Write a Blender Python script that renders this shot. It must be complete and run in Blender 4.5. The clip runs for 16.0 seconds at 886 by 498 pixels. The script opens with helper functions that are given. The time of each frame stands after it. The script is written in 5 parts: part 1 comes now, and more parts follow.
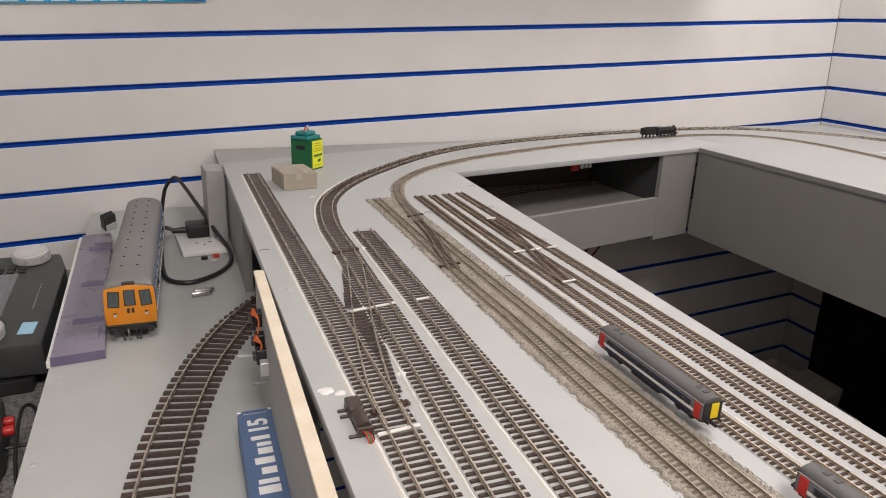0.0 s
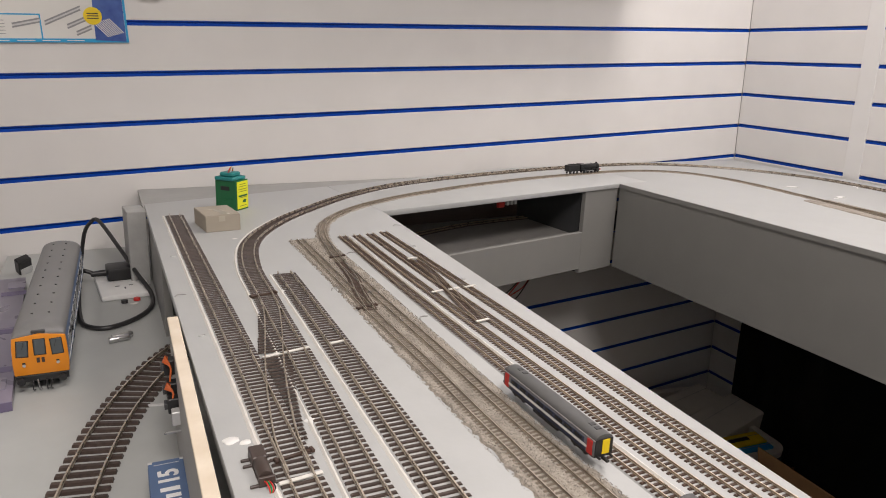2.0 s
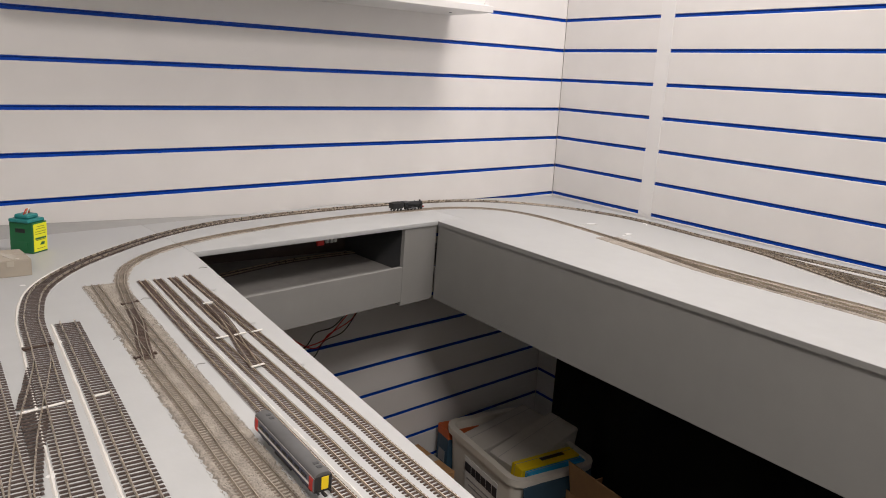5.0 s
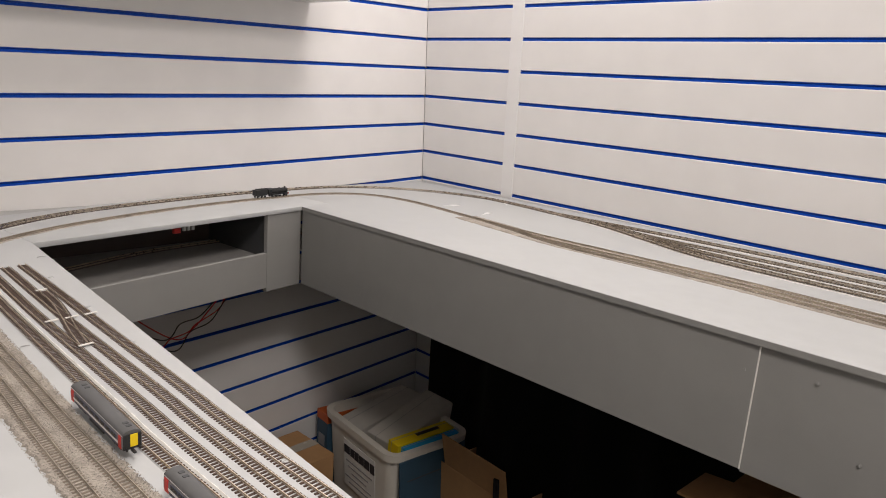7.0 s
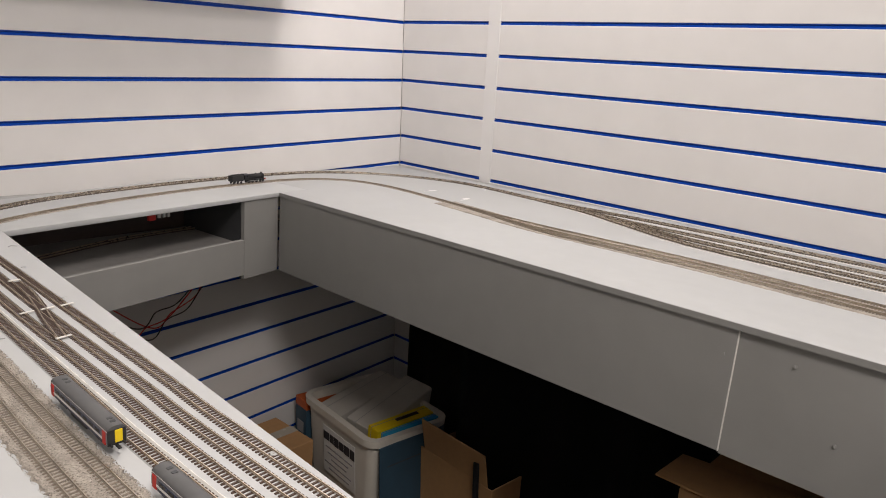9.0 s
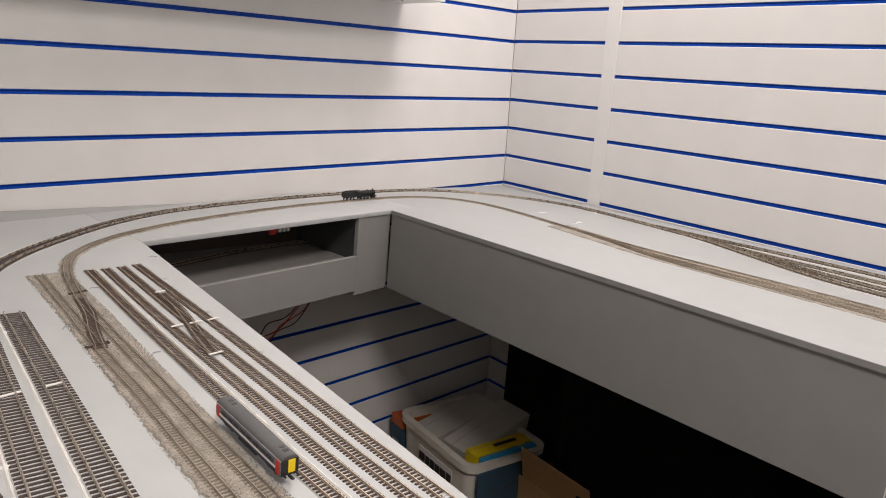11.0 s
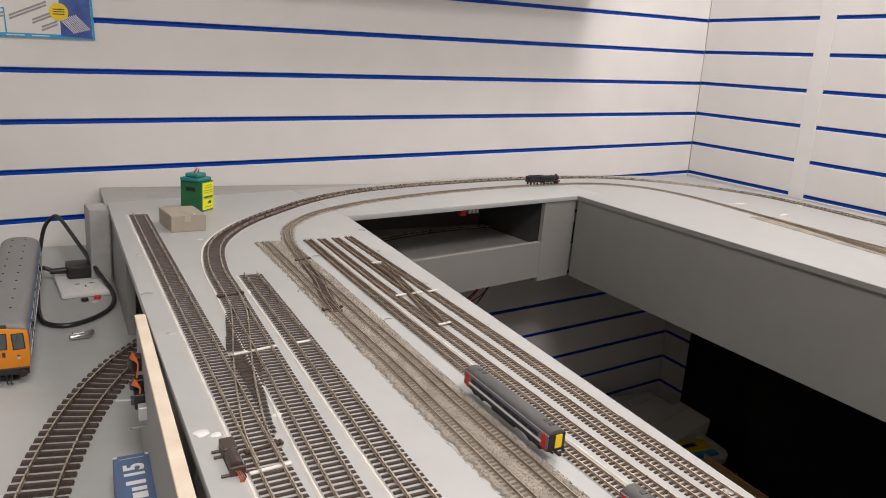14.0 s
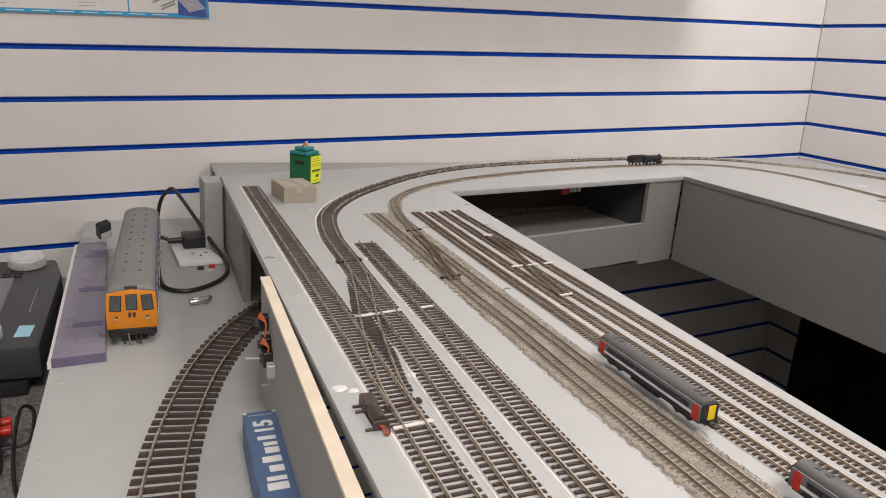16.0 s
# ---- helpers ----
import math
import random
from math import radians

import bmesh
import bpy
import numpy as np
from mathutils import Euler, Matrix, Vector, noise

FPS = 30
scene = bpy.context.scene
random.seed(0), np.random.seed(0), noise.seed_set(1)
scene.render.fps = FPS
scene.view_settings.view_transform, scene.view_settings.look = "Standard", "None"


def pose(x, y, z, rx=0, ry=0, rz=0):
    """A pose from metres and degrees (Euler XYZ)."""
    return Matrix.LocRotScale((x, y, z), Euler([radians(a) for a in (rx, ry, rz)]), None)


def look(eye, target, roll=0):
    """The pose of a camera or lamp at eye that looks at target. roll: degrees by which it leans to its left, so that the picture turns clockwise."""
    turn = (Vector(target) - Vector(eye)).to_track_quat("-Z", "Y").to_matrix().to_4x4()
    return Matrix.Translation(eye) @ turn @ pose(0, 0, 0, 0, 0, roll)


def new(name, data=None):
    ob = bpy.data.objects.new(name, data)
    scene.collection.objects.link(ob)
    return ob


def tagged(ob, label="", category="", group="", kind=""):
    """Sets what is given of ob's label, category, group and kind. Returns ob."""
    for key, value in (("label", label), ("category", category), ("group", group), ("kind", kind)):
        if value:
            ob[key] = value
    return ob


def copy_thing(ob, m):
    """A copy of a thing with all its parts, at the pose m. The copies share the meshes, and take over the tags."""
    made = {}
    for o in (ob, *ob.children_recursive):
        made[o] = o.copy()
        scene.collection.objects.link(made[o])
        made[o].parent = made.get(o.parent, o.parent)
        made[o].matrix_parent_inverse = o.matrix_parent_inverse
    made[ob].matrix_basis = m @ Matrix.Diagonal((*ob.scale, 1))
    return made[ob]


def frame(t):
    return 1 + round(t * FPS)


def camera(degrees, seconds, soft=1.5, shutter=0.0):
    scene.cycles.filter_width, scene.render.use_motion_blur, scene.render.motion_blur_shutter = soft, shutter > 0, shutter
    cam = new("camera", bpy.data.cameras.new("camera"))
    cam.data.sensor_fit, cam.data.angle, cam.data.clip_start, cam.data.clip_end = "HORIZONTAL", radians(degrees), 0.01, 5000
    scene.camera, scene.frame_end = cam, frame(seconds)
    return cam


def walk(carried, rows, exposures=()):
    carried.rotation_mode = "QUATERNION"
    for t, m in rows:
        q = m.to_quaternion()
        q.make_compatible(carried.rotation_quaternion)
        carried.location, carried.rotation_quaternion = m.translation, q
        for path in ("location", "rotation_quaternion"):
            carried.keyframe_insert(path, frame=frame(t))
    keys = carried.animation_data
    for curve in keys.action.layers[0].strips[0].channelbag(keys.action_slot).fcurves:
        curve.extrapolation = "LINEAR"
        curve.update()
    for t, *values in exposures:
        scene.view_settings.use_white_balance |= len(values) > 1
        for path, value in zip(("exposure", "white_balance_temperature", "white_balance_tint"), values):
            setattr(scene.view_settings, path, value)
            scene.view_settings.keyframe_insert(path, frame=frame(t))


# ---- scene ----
cam = camera(65.8, 16.0, soft=1.0)
PATH = [
    (0, (-1.2821, -1.1852, 1.2543), (-0.4191, 0.5061, 0.6376), 2.05),
    (0.5, (-1.2800, -1.1873, 1.2558), (-0.4030, 0.5079, 0.6703), 1.87),
    (1, (-1.2740, -1.1933, 1.2618), (-0.3663, 0.4937, 0.6982), 2.08),
    (1.5, (-1.2663, -1.2004, 1.2673), (-0.3084, 0.4635, 0.7266), 2.34),
    (2, (-1.2624, -1.2107, 1.2712), (-0.2467, 0.4232, 0.7495), 2.45),
    (2.5, (-1.2517, -1.2247, 1.2792), (-0.1804, 0.3819, 0.7699), 3.04),
    (3, (-1.2439, -1.2363, 1.2885), (-0.1254, 0.3434, 0.7909), 3.23),
    (3.5, (-1.2346, -1.2491, 1.2917), (-0.0567, 0.2967, 0.8217), 3.31),
    (4, (-1.2277, -1.2661, 1.3022), (0.0097, 0.2436, 0.8480), 4.21),
    (4.5, (-1.2202, -1.2769, 1.3069), (0.0682, 0.1919, 0.8695), 4.73),
    (5, (-1.2134, -1.3233, 1.3252), (0.1271, 0.1086, 0.8881), 4.67),
    (7.5, (-1.1925, -1.4332, 1.3128), (0.3961, -0.2999, 0.8712), 4.24),
    (8, (-1.1940, -1.4382, 1.3106), (0.4274, -0.3579, 0.8554), 4.28),
    (8.5, (-1.1957, -1.4343, 1.3136), (0.4194, -0.3564, 0.8463), 4.44),
    (9, (-1.1968, -1.4116, 1.3194), (0.3752, -0.2786, 0.8466), 4.54),
    (11.5, (-1.2322, -1.3104, 1.3139), (0.1613, 0.0534, 0.8732), 5.11),
    (12, (-1.2360, -1.3052, 1.3083), (0.1077, 0.1157, 0.8605), 4.86),
    (12.5, (-1.2483, -1.2722, 1.3043), (0.0518, 0.1672, 0.8437), 5.35),
    (13, (-1.2611, -1.2641, 1.2991), (-0.0227, 0.2329, 0.8247), 5.44),
    (13.5, (-1.2714, -1.2437, 1.2908), (-0.0943, 0.2973, 0.8032), 5.15),
    (14, (-1.2829, -1.2322, 1.2770), (-0.1636, 0.3484, 0.7806), 4.73),
    (14.5, (-1.2969, -1.2161, 1.2737), (-0.2342, 0.4002, 0.7692), 5.28),
    (15, (-1.3082, -1.2103, 1.2668), (-0.3125, 0.4540, 0.7486), 5.36),
    (15.5, (-1.3147, -1.2021, 1.2545), (-0.3759, 0.4853, 0.7237), 4.50),
    (16, (-1.3168, -1.1987, 1.2462), (-0.3949, 0.4855, 0.7028), 4.09),
]
walk(cam, [(t, look(eye, target, roll)) for t, eye, target, roll in PATH])

# ---- light: white ceiling panels of a shop, a dim grey world ----
world = bpy.data.worlds.new("world")
scene.world = world
world.use_nodes = True
world.node_tree.nodes["Background"].inputs[0].default_value = (0.9, 0.93, 1.0, 1)
world.node_tree.nodes["Background"].inputs[1].default_value = 0.01
scene.view_settings.exposure = 0.0


def ceiling_lamp(x, y, sx, sy, watts):
    lamp = bpy.data.lights.new("ceiling_lamp", "AREA")
    lamp.shape, lamp.size, lamp.size_y, lamp.energy = "RECTANGLE", sx, sy, watts
    lamp.color = (1.0, 0.915, 0.872)
    ob = new("ceiling_lamp", lamp)
    ob.matrix_world = pose(x, y, 2.70)


ceiling_lamp(0.22, -0.52, 0.6, 0.6, 23)
ceiling_lamp(-1.35, -2.0, 0.6, 0.6, 42)

# ---- materials ----


def mat(name, color, rough=0.5, metal=0.0, spread=0.0, scale=40.0, bump=0.0, bump_scale=200.0, alt=None, coarse=4.0, island=0.0, spec=0.5):
    """A procedural surface: a base colour that drifts at two scales, roughness wear, and fine relief."""
    m = bpy.data.materials.new(name)
    m.use_nodes = True
    nt = m.node_tree
    b = nt.nodes["Principled BSDF"]
    b.inputs["Roughness"].default_value = rough
    b.inputs["Metallic"].default_value = metal
    b.inputs["Specular IOR Level"].default_value = spec
    b.inputs["Base Color"].default_value = (*color, 1)
    co = nt.nodes.new("ShaderNodeTexCoord")
    if spread or alt:
        n1 = nt.nodes.new("ShaderNodeTexNoise")
        n1.inputs["Scale"].default_value, n1.inputs["Detail"].default_value = scale, 6
        n2 = nt.nodes.new("ShaderNodeTexNoise")
        n2.inputs["Scale"].default_value, n2.inputs["Detail"].default_value = coarse, 3
        add = nt.nodes.new("ShaderNodeMath")
        add.operation = "ADD"
        half = nt.nodes.new("ShaderNodeMath")
        half.operation, half.inputs[1].default_value = "MULTIPLY", 0.5
        ramp = nt.nodes.new("ShaderNodeValToRGB")
        lo = alt if alt else tuple(c * (1 - spread) for c in color)
        ramp.color_ramp.elements[0].color = (*lo, 1)
        ramp.color_ramp.elements[1].color = (*(min(1, c * (1 + spread * 0.6)) for c in color), 1)
        ramp.color_ramp.elements[0].position, ramp.color_ramp.elements[1].position = 0.34, 0.66
        for n in (n1, n2):
            nt.links.new(co.outputs["Object"], n.inputs["Vector"])
        nt.links.new(n1.outputs[0], add.inputs[0])
        nt.links.new(n2.outputs[0], add.inputs[1])
        nt.links.new(add.outputs[0], half.inputs[0])
        fac = half.outputs[0]
        if island:
            ge = nt.nodes.new("ShaderNodeNewGeometry")
            oi = nt.nodes.new("ShaderNodeObjectInfo")
            s1 = nt.nodes.new("ShaderNodeMath")
            s1.operation = "ADD"
            s2 = nt.nodes.new("ShaderNodeMath")
            s2.operation, s2.inputs[1].default_value, s2.inputs[2].default_value = "MULTIPLY_ADD", island, -island
            s3 = nt.nodes.new("ShaderNodeMath")
            s3.operation = "ADD"
            nt.links.new(ge.outputs["Random Per Island"], s1.inputs[0])
            nt.links.new(oi.outputs["Random"], s1.inputs[1])
            nt.links.new(s1.outputs[0], s2.inputs[0])
            nt.links.new(s2.outputs[0], s3.inputs[0])
            nt.links.new(fac, s3.inputs[1])
            fac = s3.outputs[0]
        nt.links.new(fac, ramp.inputs[0])
        nt.links.new(ramp.outputs[0], b.inputs["Base Color"])
        mr = nt.nodes.new("ShaderNodeMapRange")
        mr.inputs["To Min"].default_value, mr.inputs["To Max"].default_value = max(0.05, rough - 0.1), min(1, rough + 0.1)
        nt.links.new(n1.outputs[0], mr.inputs["Value"])
        nt.links.new(mr.outputs[0], b.inputs["Roughness"])
    if bump:
        nb = nt.nodes.new("ShaderNodeTexNoise")
        nb.inputs["Scale"].default_value, nb.inputs["Detail"].default_value = bump_scale, 4
        bp = nt.nodes.new("ShaderNodeBump")
        bp.inputs["Strength"].default_value, bp.inputs["Distance"].default_value = bump, 0.001
        nt.links.new(co.outputs["Object"], nb.inputs["Vector"])
        nt.links.new(nb.outputs[0], bp.inputs["Height"])
        nt.links.new(bp.outputs[0], b.inputs["Normal"])
    return m


M_SLAT = mat("slat_laminate", (0.74, 0.725, 0.71), 0.42, spread=0.05, scale=9, coarse=1.5, bump=0.03, bump_scale=500)
M_BLUE = mat("blue_insert", (0.0006, 0.055, 0.40), 0.4, spread=0.12, scale=20, spec=0.2)
M_TRIM = mat("white_trim", (0.76, 0.75, 0.74), 0.4, spread=0.04, scale=12)
M_GREY = mat("grey_paint", (0.45, 0.46, 0.458), 0.5, spread=0.07, scale=24, coarse=2.2, bump=0.10, bump_scale=160)
# table grey with the shade of its upright sides put into the colour
M_GREY_SHADED = mat("grey_paint_shaded", (0.265, 0.262, 0.25), 0.5, spread=0.07, scale=18, coarse=2.0, bump=0.14, bump_scale=120)
M_BOARD = mat("grey_board_paint", (0.44, 0.455, 0.445), 0.5, spread=0.08, scale=22, coarse=2.5, bump=0.12, bump_scale=140)
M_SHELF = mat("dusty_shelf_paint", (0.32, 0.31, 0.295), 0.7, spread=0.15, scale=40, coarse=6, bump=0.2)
M_EDGE = mat("grey_edge_paint", (0.36, 0.36, 0.35), 0.6, spread=0.12, scale=60, bump=0.2, bump_scale=300)
M_PLASTER = mat("plaster", (0.6, 0.59, 0.57), 0.8, spread=0.06, scale=14, bump=0.1)
M_FLOOR = mat("dark_carpet", (0.03, 0.029, 0.028), 0.95, spread=0.4, scale=180, bump=0.6, bump_scale=400)
M_SLEEPER = mat("sleeper_brown", (0.055, 0.037, 0.030), 0.5, spread=0.35, scale=300, coarse=60, island=0.16)
M_SLEEPERF = mat("sleeper_faded", (0.11, 0.085, 0.062), 0.6, spread=0.3, scale=300, coarse=60, island=0.16)
M_SLEEPERN = mat("sleeper_dark", (0.062, 0.036, 0.025), 0.65, spread=0.3, scale=300, coarse=60, island=0.16)
M_SLEEPERB = mat("sleeper_dusty", (0.16, 0.13, 0.10), 0.85, spread=0.35, scale=300, coarse=60, island=0.2)
M_RAIL = mat("nickel_rail", (0.68, 0.58, 0.46), 0.3, 0.9, spread=0.2, scale=120, coarse=12)
M_RAILO = mat("weathered_rail", (0.62, 0.55, 0.46), 0.28, 0.92, spread=0.25, scale=120, coarse=12)
M_RAILB = mat("dusty_rail", (0.52, 0.46, 0.38), 0.33, 0.85, spread=0.3, scale=120, coarse=12)
M_UNDER = mat("white_underlay", (0.74, 0.72, 0.68), 0.7, spread=0.06, scale=90)
M_BALLAST = mat("ballast", (0.35, 0.315, 0.27), 0.95, spread=0.45, scale=420, coarse=30, bump=0.9, bump_scale=700)
M_STONE = mat("ballast_grain", (0.42, 0.38, 0.33), 0.95, alt=(0.14, 0.125, 0.11), scale=900, coarse=300, island=0.5)
M_WOOD = mat("pine_edge", (0.80, 0.72, 0.60), 0.6, alt=(0.64, 0.54, 0.41), scale=35, coarse=9, bump=0.15, bump_scale=220)
M_BLACK = mat("black_plastic", (0.018, 0.018, 0.019), 0.42, spread=0.3, scale=60)
M_CLOTH = mat("black_cloth", (0.006, 0.006, 0.007), 0.95, spread=0.3, scale=70, bump=0.4, bump_scale=300)
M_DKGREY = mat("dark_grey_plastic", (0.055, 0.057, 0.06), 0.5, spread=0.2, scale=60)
M_MIDGREY = mat("mid_grey_plastic", (0.16, 0.165, 0.17), 0.45, spread=0.1, scale=40)
M_SILVER = mat("silver_plastic", (0.6, 0.6, 0.6), 0.35, 0.3, spread=0.1, scale=60)
M_METAL = mat("steel", (0.55, 0.55, 0.55), 0.3, 1.0, spread=0.15, scale=80)
M_ROOFG = mat("grey_roof", (0.19, 0.19, 0.19), 0.5, spread=0.12, scale=60, coarse=10)
M_ROOFD = mat("dark_roof", (0.10, 0.10, 0.10), 0.55, spread=0.15, scale=120, coarse=30)
M_ENGINE = mat("engine_black", (0.008, 0.008, 0.009), 0.55, spread=0.3, scale=200)
M_ORANGE = mat("orange_paint", (0.78, 0.27, 0.015), 0.4, spread=0.06, scale=60)
M_BLUEPAINT = mat("blue_grey_paint", (0.09, 0.15, 0.28), 0.4, spread=0.1, scale=50)
M_WHITEP = mat("white_paint", (0.78, 0.78, 0.77), 0.4, spread=0.04, scale=50)
M_YELLOW = mat("yellow_paint", (0.83, 0.60, 0.01), 0.4, spread=0.05, scale=60)
M_RED = mat("red_paint", (0.55, 0.025, 0.02), 0.4, spread=0.1, scale=60)
M_COACH = mat("coach_grey", (0.15, 0.155, 0.17), 0.35, spread=0.05, scale=60)
M_NAVY = mat("navy_band", (0.02, 0.03, 0.07), 0.35, spread=0.1, scale=60)
M_GLASSD = mat("dark_window", (0.015, 0.018, 0.022), 0.08)
M_CABGLASS = mat("cab_glass", (0.085, 0.10, 0.11), 0.08)
M_LILAC = mat("lilac_card", (0.215, 0.195, 0.255), 0.3, spread=0.12, scale=30, coarse=8)
M_LILACD = mat("lilac_card_deep", (0.15, 0.125, 0.21), 0.6, spread=0.12, scale=30, coarse=8)
M_CARD = mat("brown_card", (0.46, 0.26, 0.115), 0.8, spread=0.1, scale=50, bump=0.1)
M_KRAFT = mat("grey_brown_card", (0.36, 0.32, 0.26), 0.75, spread=0.08, scale=50, bump=0.1)
M_TAPE = mat("clear_tape", (0.46, 0.42, 0.35), 0.25, spread=0.05)
M_GREENB = mat("green_card", (0.01, 0.13, 0.045), 0.35, spread=0.1, scale=60)
M_TEAL = mat("teal_card", (0.02, 0.22, 0.22), 0.4, spread=0.15, scale=50)
M_LEMON = mat("lemon_label", (0.80, 0.80, 0.02), 0.4, spread=0.03)
M_LEMONB = mat("lemon_print", (0.28, 0.30, 0.02), 0.5)
M_TUB = mat("tub_plastic", (0.70, 0.66, 0.58), 0.4, spread=0.07, scale=20)
M_TUBBLUE = mat("slate_blue_card", (0.032, 0.075, 0.115), 0.5, spread=0.15, scale=30)
M_PAPER = mat("paper", (0.74, 0.73, 0.70), 0.7, spread=0.03)
M_BOXGREY = mat("pale_box_card", (0.55, 0.52, 0.47), 0.7, spread=0.08, scale=30)
M_PRINT = mat("dark_print", (0.03, 0.03, 0.035), 0.6)
M_GREYPRINT = mat("grey_print", (0.28, 0.28, 0.29), 0.6)
M_CYAN = mat("cyan_print", (0.02, 0.33, 0.62), 0.4)
M_DEEPBLUE = mat("deep_blue_print", (0.02, 0.055, 0.27), 0.35, alt=(0.07, 0.14, 0.42), scale=60, coarse=20)
M_GRANITE = mat("speckled_laminate", (0.36, 0.35, 0.34), 0.4, alt=(0.06, 0.06, 0.06), scale=220, coarse=110)
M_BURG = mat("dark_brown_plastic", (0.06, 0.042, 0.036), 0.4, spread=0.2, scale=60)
M_GREENW = mat("green_wire", (0.01, 0.22, 0.06), 0.4)
M_GLUE = mat("dried_glue", (0.74, 0.74, 0.72), 0.3, spread=0.05)
M_COAL = mat("coal", (0.012, 0.012, 0.012), 0.7, spread=0.4, scale=600, bump=0.8, bump_scale=900)
M_ORANGEC = mat("orange_card", (0.50, 0.10, 0.018), 0.5, spread=0.1)
M_LCD = mat("lcd_grey", (0.17, 0.18, 0.20), 0.2, spread=0.03)
M_SKYLABEL = mat("pale_blue_label", (0.32, 0.55, 0.70), 0.5)

# ---- mesh tools ----


def add_box(bm, size, m=None, bevel=0.0, seg=1):
    m = m or Matrix()
    r = bmesh.ops.create_cube(bm, size=1, matrix=m @ Matrix.Diagonal((*size, 1)))
    if bevel:
        es = list({e for v in r["verts"] for e in v.link_edges})
        bmesh.ops.bevel(bm, geom=es, offset=bevel, segments=seg, affect="EDGES", profile=0.5)
    return bm


def box(size, m=None, bevel=0.0, seg=1):
    return add_box(bmesh.new(), size, m, bevel, seg)


def span(x0, x1, y0, y1, z0, z1, bevel=0.0, seg=1):
    return box((x1 - x0, y1 - y0, z1 - z0), pose((x0 + x1) / 2, (y0 + y1) / 2, (z0 + z1) / 2), bevel, seg)


def add_cyl(bm, r, h, m=None, r2=None, seg=24, bevel=0.0):
    res = bmesh.ops.create_cone(bm, cap_ends=True, segments=seg, radius1=r, radius2=r if r2 is None else r2, depth=h, matrix=m or Matrix())
    if bevel:
        es = [e for e in {e for v in res["verts"] for e in v.link_edges} if len(e.link_faces) == 2 and e.calc_face_angle(0) > 1.0]
        bmesh.ops.bevel(bm, geom=es, offset=bevel, segments=2, affect="EDGES", profile=0.5)
    return bm


def cyl(r, h, m=None, r2=None, seg=24, bevel=0.0):
    return add_cyl(bmesh.new(), r, h, m, r2, seg, bevel)


def prism(outline, z0, z1, bevel=0.0):
    """A flat outline in x, y, raised from z0 to z1."""
    bm = bmesh.new()
    lo = [bm.verts.new((x, y, z0)) for x, y in outline]
    hi = [bm.verts.new((x, y, z1)) for x, y in outline]
    n = len(outline)
    bm.faces.new(list(reversed(lo)))
    bm.faces.new(hi)
    for i in range(n):
        bm.faces.new((lo[i], lo[(i + 1) % n], hi[(i + 1) % n], hi[i]))
    bmesh.ops.recalc_face_normals(bm, faces=bm.faces)
    if bevel:
        bmesh.ops.bevel(bm, geom=list(bm.edges), offset=bevel, segments=2, affect="EDGES", profile=0.5)
    return bm


def extrude_profile(profile, length):
    """A closed outline in x, z, drawn out along y from 0 to length."""
    bm = bmesh.new()
    a = [bm.verts.new((x, 0, z)) for x, z in profile]
    b = [bm.verts.new((x, length, z)) for x, z in profile]
    n = len(profile)
    bm.faces.new(a)
    bm.faces.new(list(reversed(b)))
    for i in range(n):
        bm.faces.new((a[(i + 1) % n], a[i], b[i], b[(i + 1) % n]))
    bmesh.ops.recalc_face_normals(bm, faces=bm.faces)
    return bm


def catmull(pts, step=0.004):
    """Even points along a smooth line through pts (2D or 3D)."""
    p = [np.array(q, float) for q in pts]
    p = [2 * p[0] - p[1]] + p + [2 * p[-1] - p[-2]]
    out = []
    for i in range(1, len(p) - 2):
        n = max(2, int(np.linalg.norm(p[i + 1] - p[i]) / step * 2))
        for k in range(n):
            t = k / n
            out.append(0.5 * (2 * p[i] + (p[i + 1] - p[i - 1]) * t + (2 * p[i - 1] - 5 * p[i] + 4 * p[i + 1] - p[i + 2]) * t * t
                              + (3 * p[i] - p[i - 1] - 3 * p[i + 1] + p[i + 2]) * t ** 3))
    out.append(p[-2])
    out = np.array(out)
    d = np.concatenate([[0], np.cumsum(np.linalg.norm(np.diff(out, axis=0), axis=1))])
    k = max(2, int(d[-1] / step) + 1)
    s = np.linspace(0, d[-1], k)
    return np.stack([np.interp(s, d, out[:, c]) for c in range(out.shape[1])], 1), d[-1]


def tube(pts, r, step=0.006, seg=8):
    line, _ = catmull(pts, step)
    bm = bmesh.new()
    rings, up = [], Vector((0.3, 0.2, 0.9)).normalized()
    for i, q in enumerate(line):
        d = Vector(line[min(i + 1, len(line) - 1)] - line[max(i - 1, 0)]).normalized()
        a = d.cross(up).normalized()
        b = a.cross(d).normalized()
        up = b
        rings.append([bm.verts.new(Vector(q) + (a * math.cos(k * math.tau / seg) + b * math.sin(k * math.tau / seg)) * r) for k in range(seg)])
    for u, w in zip(rings, rings[1:]):
        for k in range(seg):
            bm.faces.new((u[k], u[(k + 1) % seg], w[(k + 1) % seg], w[k]))
    bm.faces.new(list(reversed(rings[0])))
    bm.faces.new(rings[-1])
    return bm


def finish(name, bm, material, smooth=0.6):
    me = bpy.data.meshes.new(name)
    bm.normal_update()
    bm.to_mesh(me)
    bm.free()
    me.materials.append(material)
    if smooth:
        me.shade_smooth()
        me.set_sharp_from_angle(angle=smooth)
    return me


def part(name, bm, material, parent=None, label="", smooth=0.6):
    """One mesh object from a bmesh, under its thing."""
    ob = new(name, finish(name, bm, material, smooth))
    ob.parent = parent
    return tagged(ob, label)


def thing(name, label, category, m=None, group="", kind=""):
    ob = new(name)
    ob.matrix_world = m or Matrix()
    return tagged(ob, label, category, group, kind)


